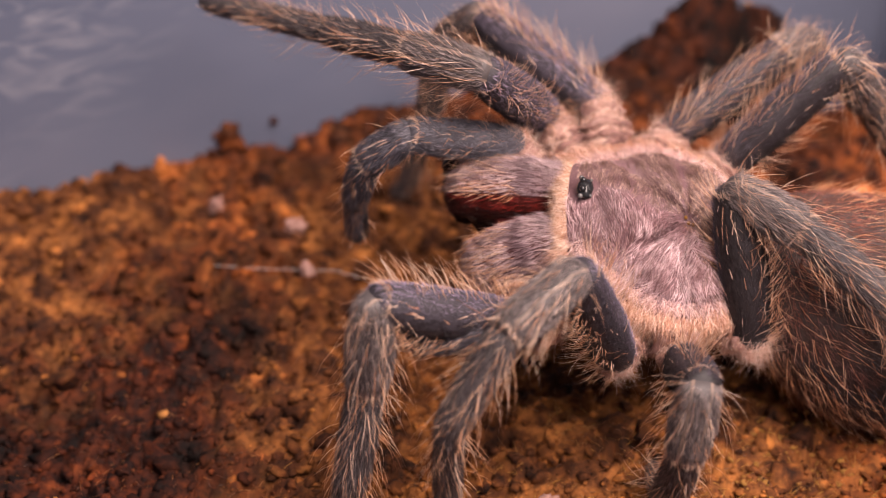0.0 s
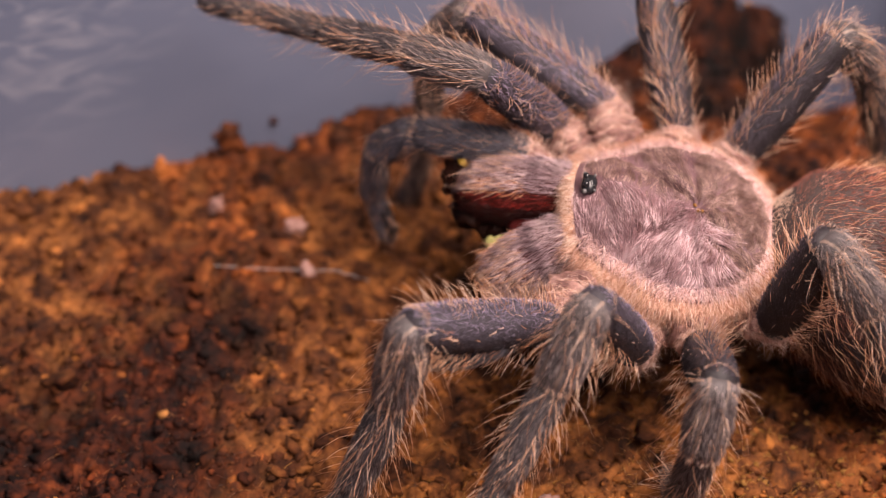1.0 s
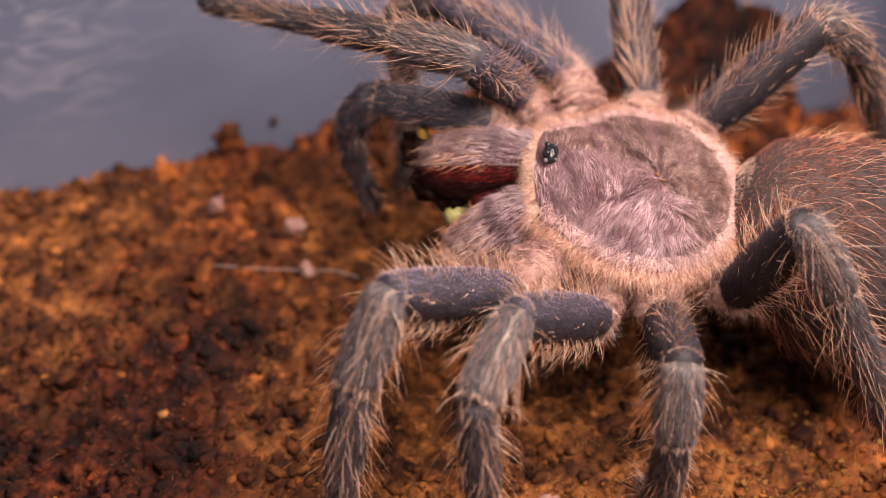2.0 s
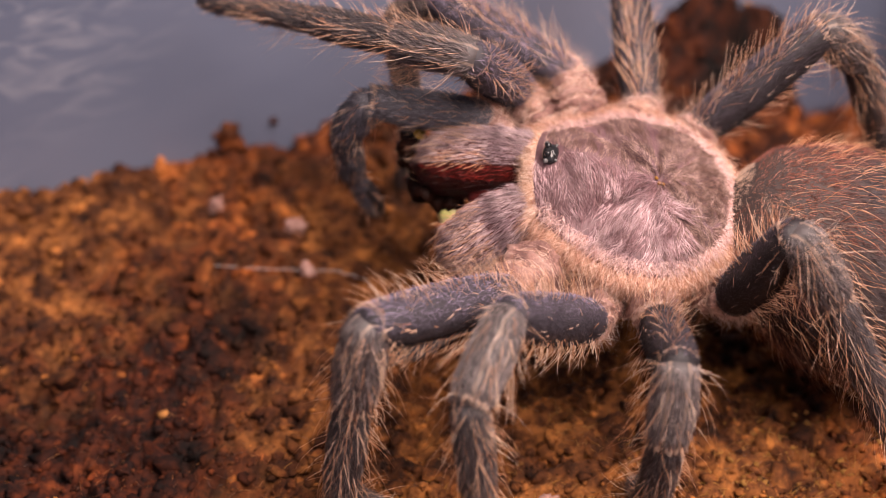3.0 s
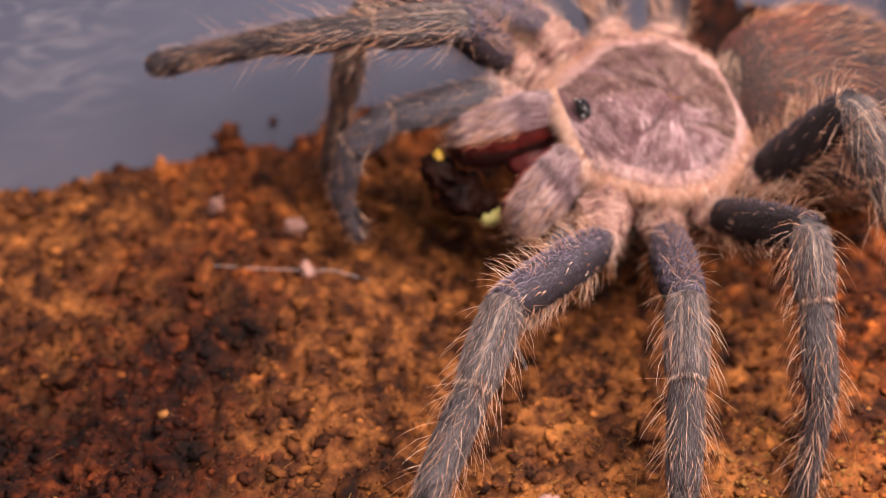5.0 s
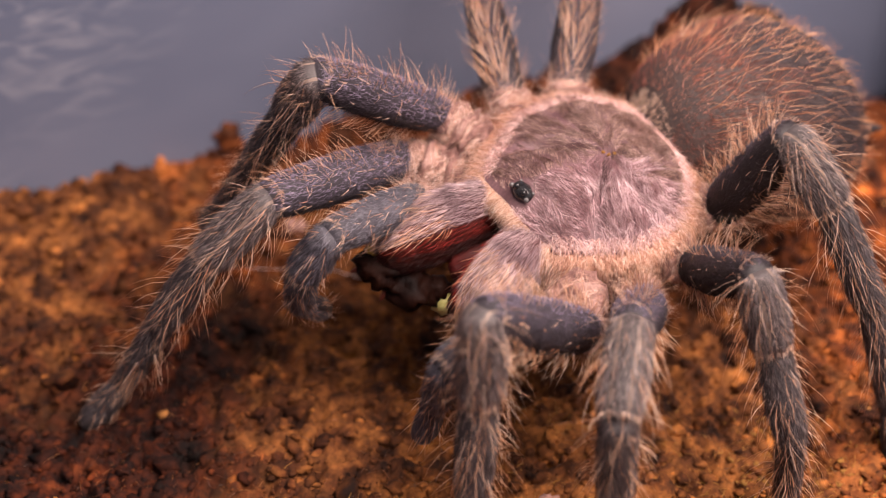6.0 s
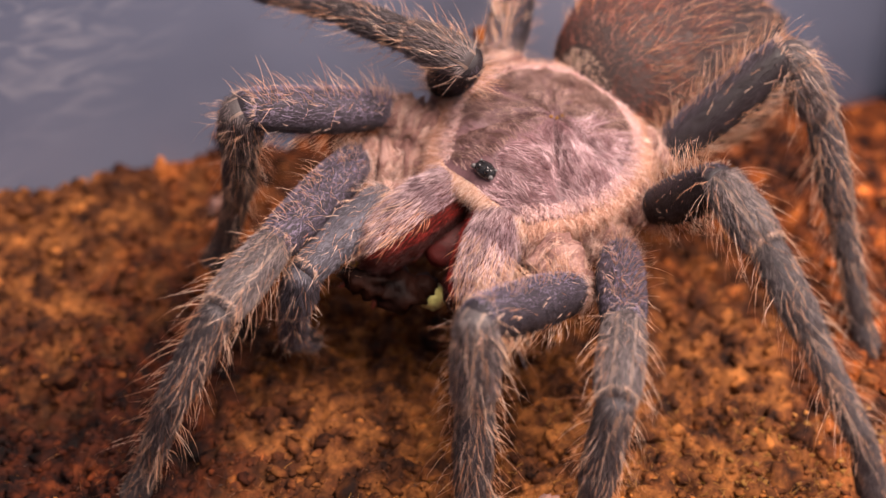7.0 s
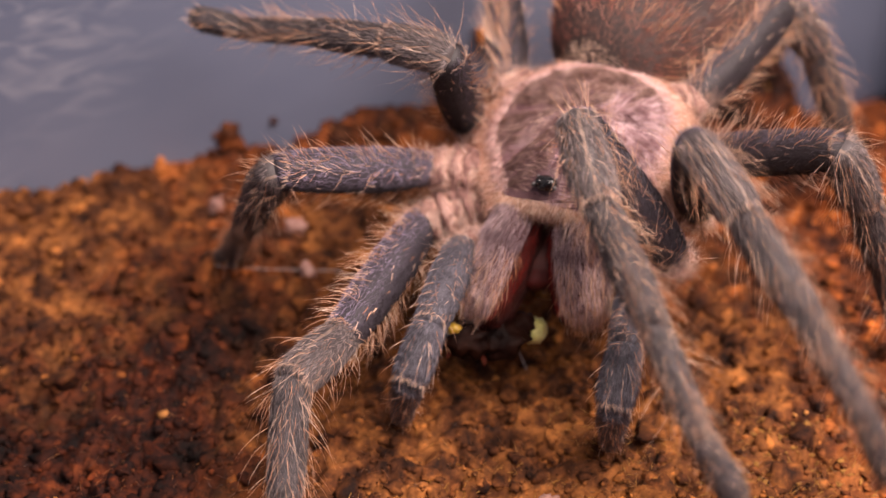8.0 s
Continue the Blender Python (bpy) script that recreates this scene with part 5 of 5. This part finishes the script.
STEPS["R4"] = [(0.0, -170, 19, 52, -45, -46, -50, -50), (0.3, -159, 4, 53, -49, -60, -60, -53), (0.5, -154, 3, 50, -53, -61, -61, -54), (1.0, -157, 10, 50, -48, -66, -66, -56), (1.5, -161, 7, 41, -41, -64, -64, -58), (3.0, -164, 8, 44, -42, -61, -61, -58), (3.3, -163, 7, 43, -40, -55, -59, -60), (3.5, -158, 38, 45, -30, -51, -60, -63), (4.0, -116, 2, 16, 8, -21, -34, -62), (4.3, -117, 8, 1, 5, -21, -41, -76), (4.5, -109, 36, -10, 4, -17, -67, -110)]
STEPS["R4"] += [(4.7, -113, 37, -21, -2, -15, -73, -117), (5.8, -144, 8, -4, 3, -18, -45, -84), (6.0, -146, 5, 2, 6, -19, -40, -77), (6.2, -149, -2, 6, 7, -20, -36, -68), (6.5, -149, 5, 0, 6, -18, -43, -83), (7.0, -156, 14, -9, 5, -10, -57, -101), (7.2, -165, 6, 0, 13, -10, -56, -101), (7.5, -170, 0, 5, 17, -13, -54, -99), (7.6, -169, -3, 8, 18, -15, -53, -97), (7.8, -168, -4, 14, 22, -16, -49, -92), (8.0, -163, 16, -5, 9, -13, -64, -109)]
STEPS["RP"] = [(0.0, 10, -2, 12, -47, -91, -101), (0.3, 7, -10, 12, -52, -99, -107), (0.5, 6, -3, 18, -33, -84, -96), (1.0, -19, -5, -8, -50, -90, -111), (1.5, -18, -3, -3, -64, -95, -111), (3.0, -3, -2, 5, -66, -101, -117), (3.3, 4, 4, 19, -42, -84, -107), (3.5, 6, 3, 18, -30, -81, -104), (4.0, -8, -4, 9, -50, -86, -112), (4.3, -9, -4, -1, -32, -81, -108), (4.5, -13, -28, -11, -30, -61, -111)]
STEPS["RP"] += [(4.7, -16, -27, -11, -34, -70, -108), (5.8, -8, 8, 9, -50, -100, -120), (6.0, -5, 8, 18, -63, -97, -124), (6.2, -6, 10, 17, -69, -97, -129), (6.5, -3, 8, 13, -68, -98, -126), (7.0, -5, 5, 1, -79, -91, -124), (7.2, -13, 9, 16, -76, -87, -125), (7.5, -4, 11, 21, 6, -83, -122), (7.6, -2, 9, 20, 22, -68, -126), (7.8, -6, 14, 17, 5, -85, -124), (8.0, -5, 19, 16, -22, -100, -100)]
STEPS["LP"] = [(0.0, 12, 31, 51, -21, -87, -116), (0.3, 12, 32, 54, -21, -88, -117), (0.5, 25, 31, 49, -19, -92, -122), (1.0, 20, 33, 52, -21, -91, -120), (1.5, 14, 34, 60, -23, -91, -119), (3.0, 33, 28, 43, -18, -93, -125), (3.3, 29, 30, 45, -19, -91, -122), (3.5, 25, 31, 47, -21, -93, -122), (4.0, 39, 22, 38, -27, -101, -129), (4.3, 32, 26, 59, -38, -110, -133), (4.5, 48, 17, 38, -43, -118, -141)]
STEPS["LP"] += [(4.7, 42, 16, 39, -40, -115, -140), (5.8, -6, 7, 42, -19, -95, -92), (6.0, -8, 4, 46, -14, -92, -87), (6.2, -13, 3, 47, -19, -98, -92), (6.5, -9, 6, 46, -23, -100, -95), (7.0, 4, -3, 37, -33, -109, -99), (7.2, 8, -9, 36, -21, -88, -102), (7.5, 5, -23, 50, -6, -81, -117), (7.6, 9, -5, 47, 5, -72, -129), (7.8, 1, 1, 41, 5, -76, -132), (8.0, 0, 9, 27, -27, -103, -103)]


def motions():
    times = [i / 10 for i in range(81)]
    body = []
    for t in times:
        x, y, z, rx, ry, rz = glide(BODY_EARLY + BODY_LATE, t)
        body.append((t, pose(x * MM, y * MM, z * MM, rx, ry, rz)))
    walk(tarantula, body)
    # the prey is drawn back into the mouth as it is chewed
    held = [(0.0, -1.2, -0.6, 1.2), (0.5, -0.5, -1.0, 1.0), (1.0, 0.3, -1.3, 0.9), (1.5, 0.7, -1.2, 0.8), (3.0, 0.8, -0.8, 0.3), (3.3, 3.2, 0.5, -0.9), (3.5, 1.7, 0.3, -0.6), (4.0, 1.3, -0.8, 0.2),
            (4.3, 1.7, 0.4, -0.6), (4.5, 2.4, 1.8, -1.7), (4.8, 2.4, 1.8, -1.7), (5.8, 0.3, -0.9, 0.3), (6.5, 0.0, -0.1, 0.1), (7.0, 0.4, 0.1, -0.3), (7.5, 0.7, -1.3, -0.1), (8.0, 1.6, -0.8, -0.8)]
    walk(prey, [(t, m @ Matrix.Translation(Vector(glide(held, t)) * MM)) for t, m in body])
    # the jaws work as it chews: seconds, turn to the side and dip in degrees
    chew = {"R": [(0.0, 0, -18), (0.5, -4, -16), (1.0, -3, -12), (1.5, 1, -12), (3.0, 1, -12), (3.5, 0, -19), (4.0, -2, -10), (4.3, -4, -8), (4.5, -2, -14), (6.0, -15, -10), (6.5, -7, -6), (7.0, -10, -6), (7.5, -16, -18), (8.0, -6, -18)],
            "L": [(0.0, 14, -34), (0.5, 12, -40), (1.0, 22, -30), (1.5, 28, -32), (3.0, 28, -26), (3.5, 16, -32), (4.0, 26, -36), (4.3, 28, -26), (4.5, 30, -28), (6.0, 16, -1), (6.5, 18, -1), (7.0, 22, -3), (7.5, 12, -16), (8.0, 20, -28)]}
    for key, jaw in jaws.items():
        base = Vector((9.3, 2.9 if key == "L" else -3.0, -0.7))
        rows = []
        for t in times:
            turn, dip = np.radians(glide(chew[key], t))
            rows.append((t, SEAT @ along(base, base + Vector((math.cos(turn) * math.cos(dip), math.sin(turn) * math.cos(dip), math.sin(dip))))))
        walk(jaw, rows)
    for name, segs in limbs.items():
        tracks = [[] for _ in segs]
        for t in times:
            for track, m in zip(tracks, limb_poses(name, glide(STEPS[name], t))):
                track.append((t, m))
        for seg, track in zip(segs, tracks):
            walk(seg, track)


motions()
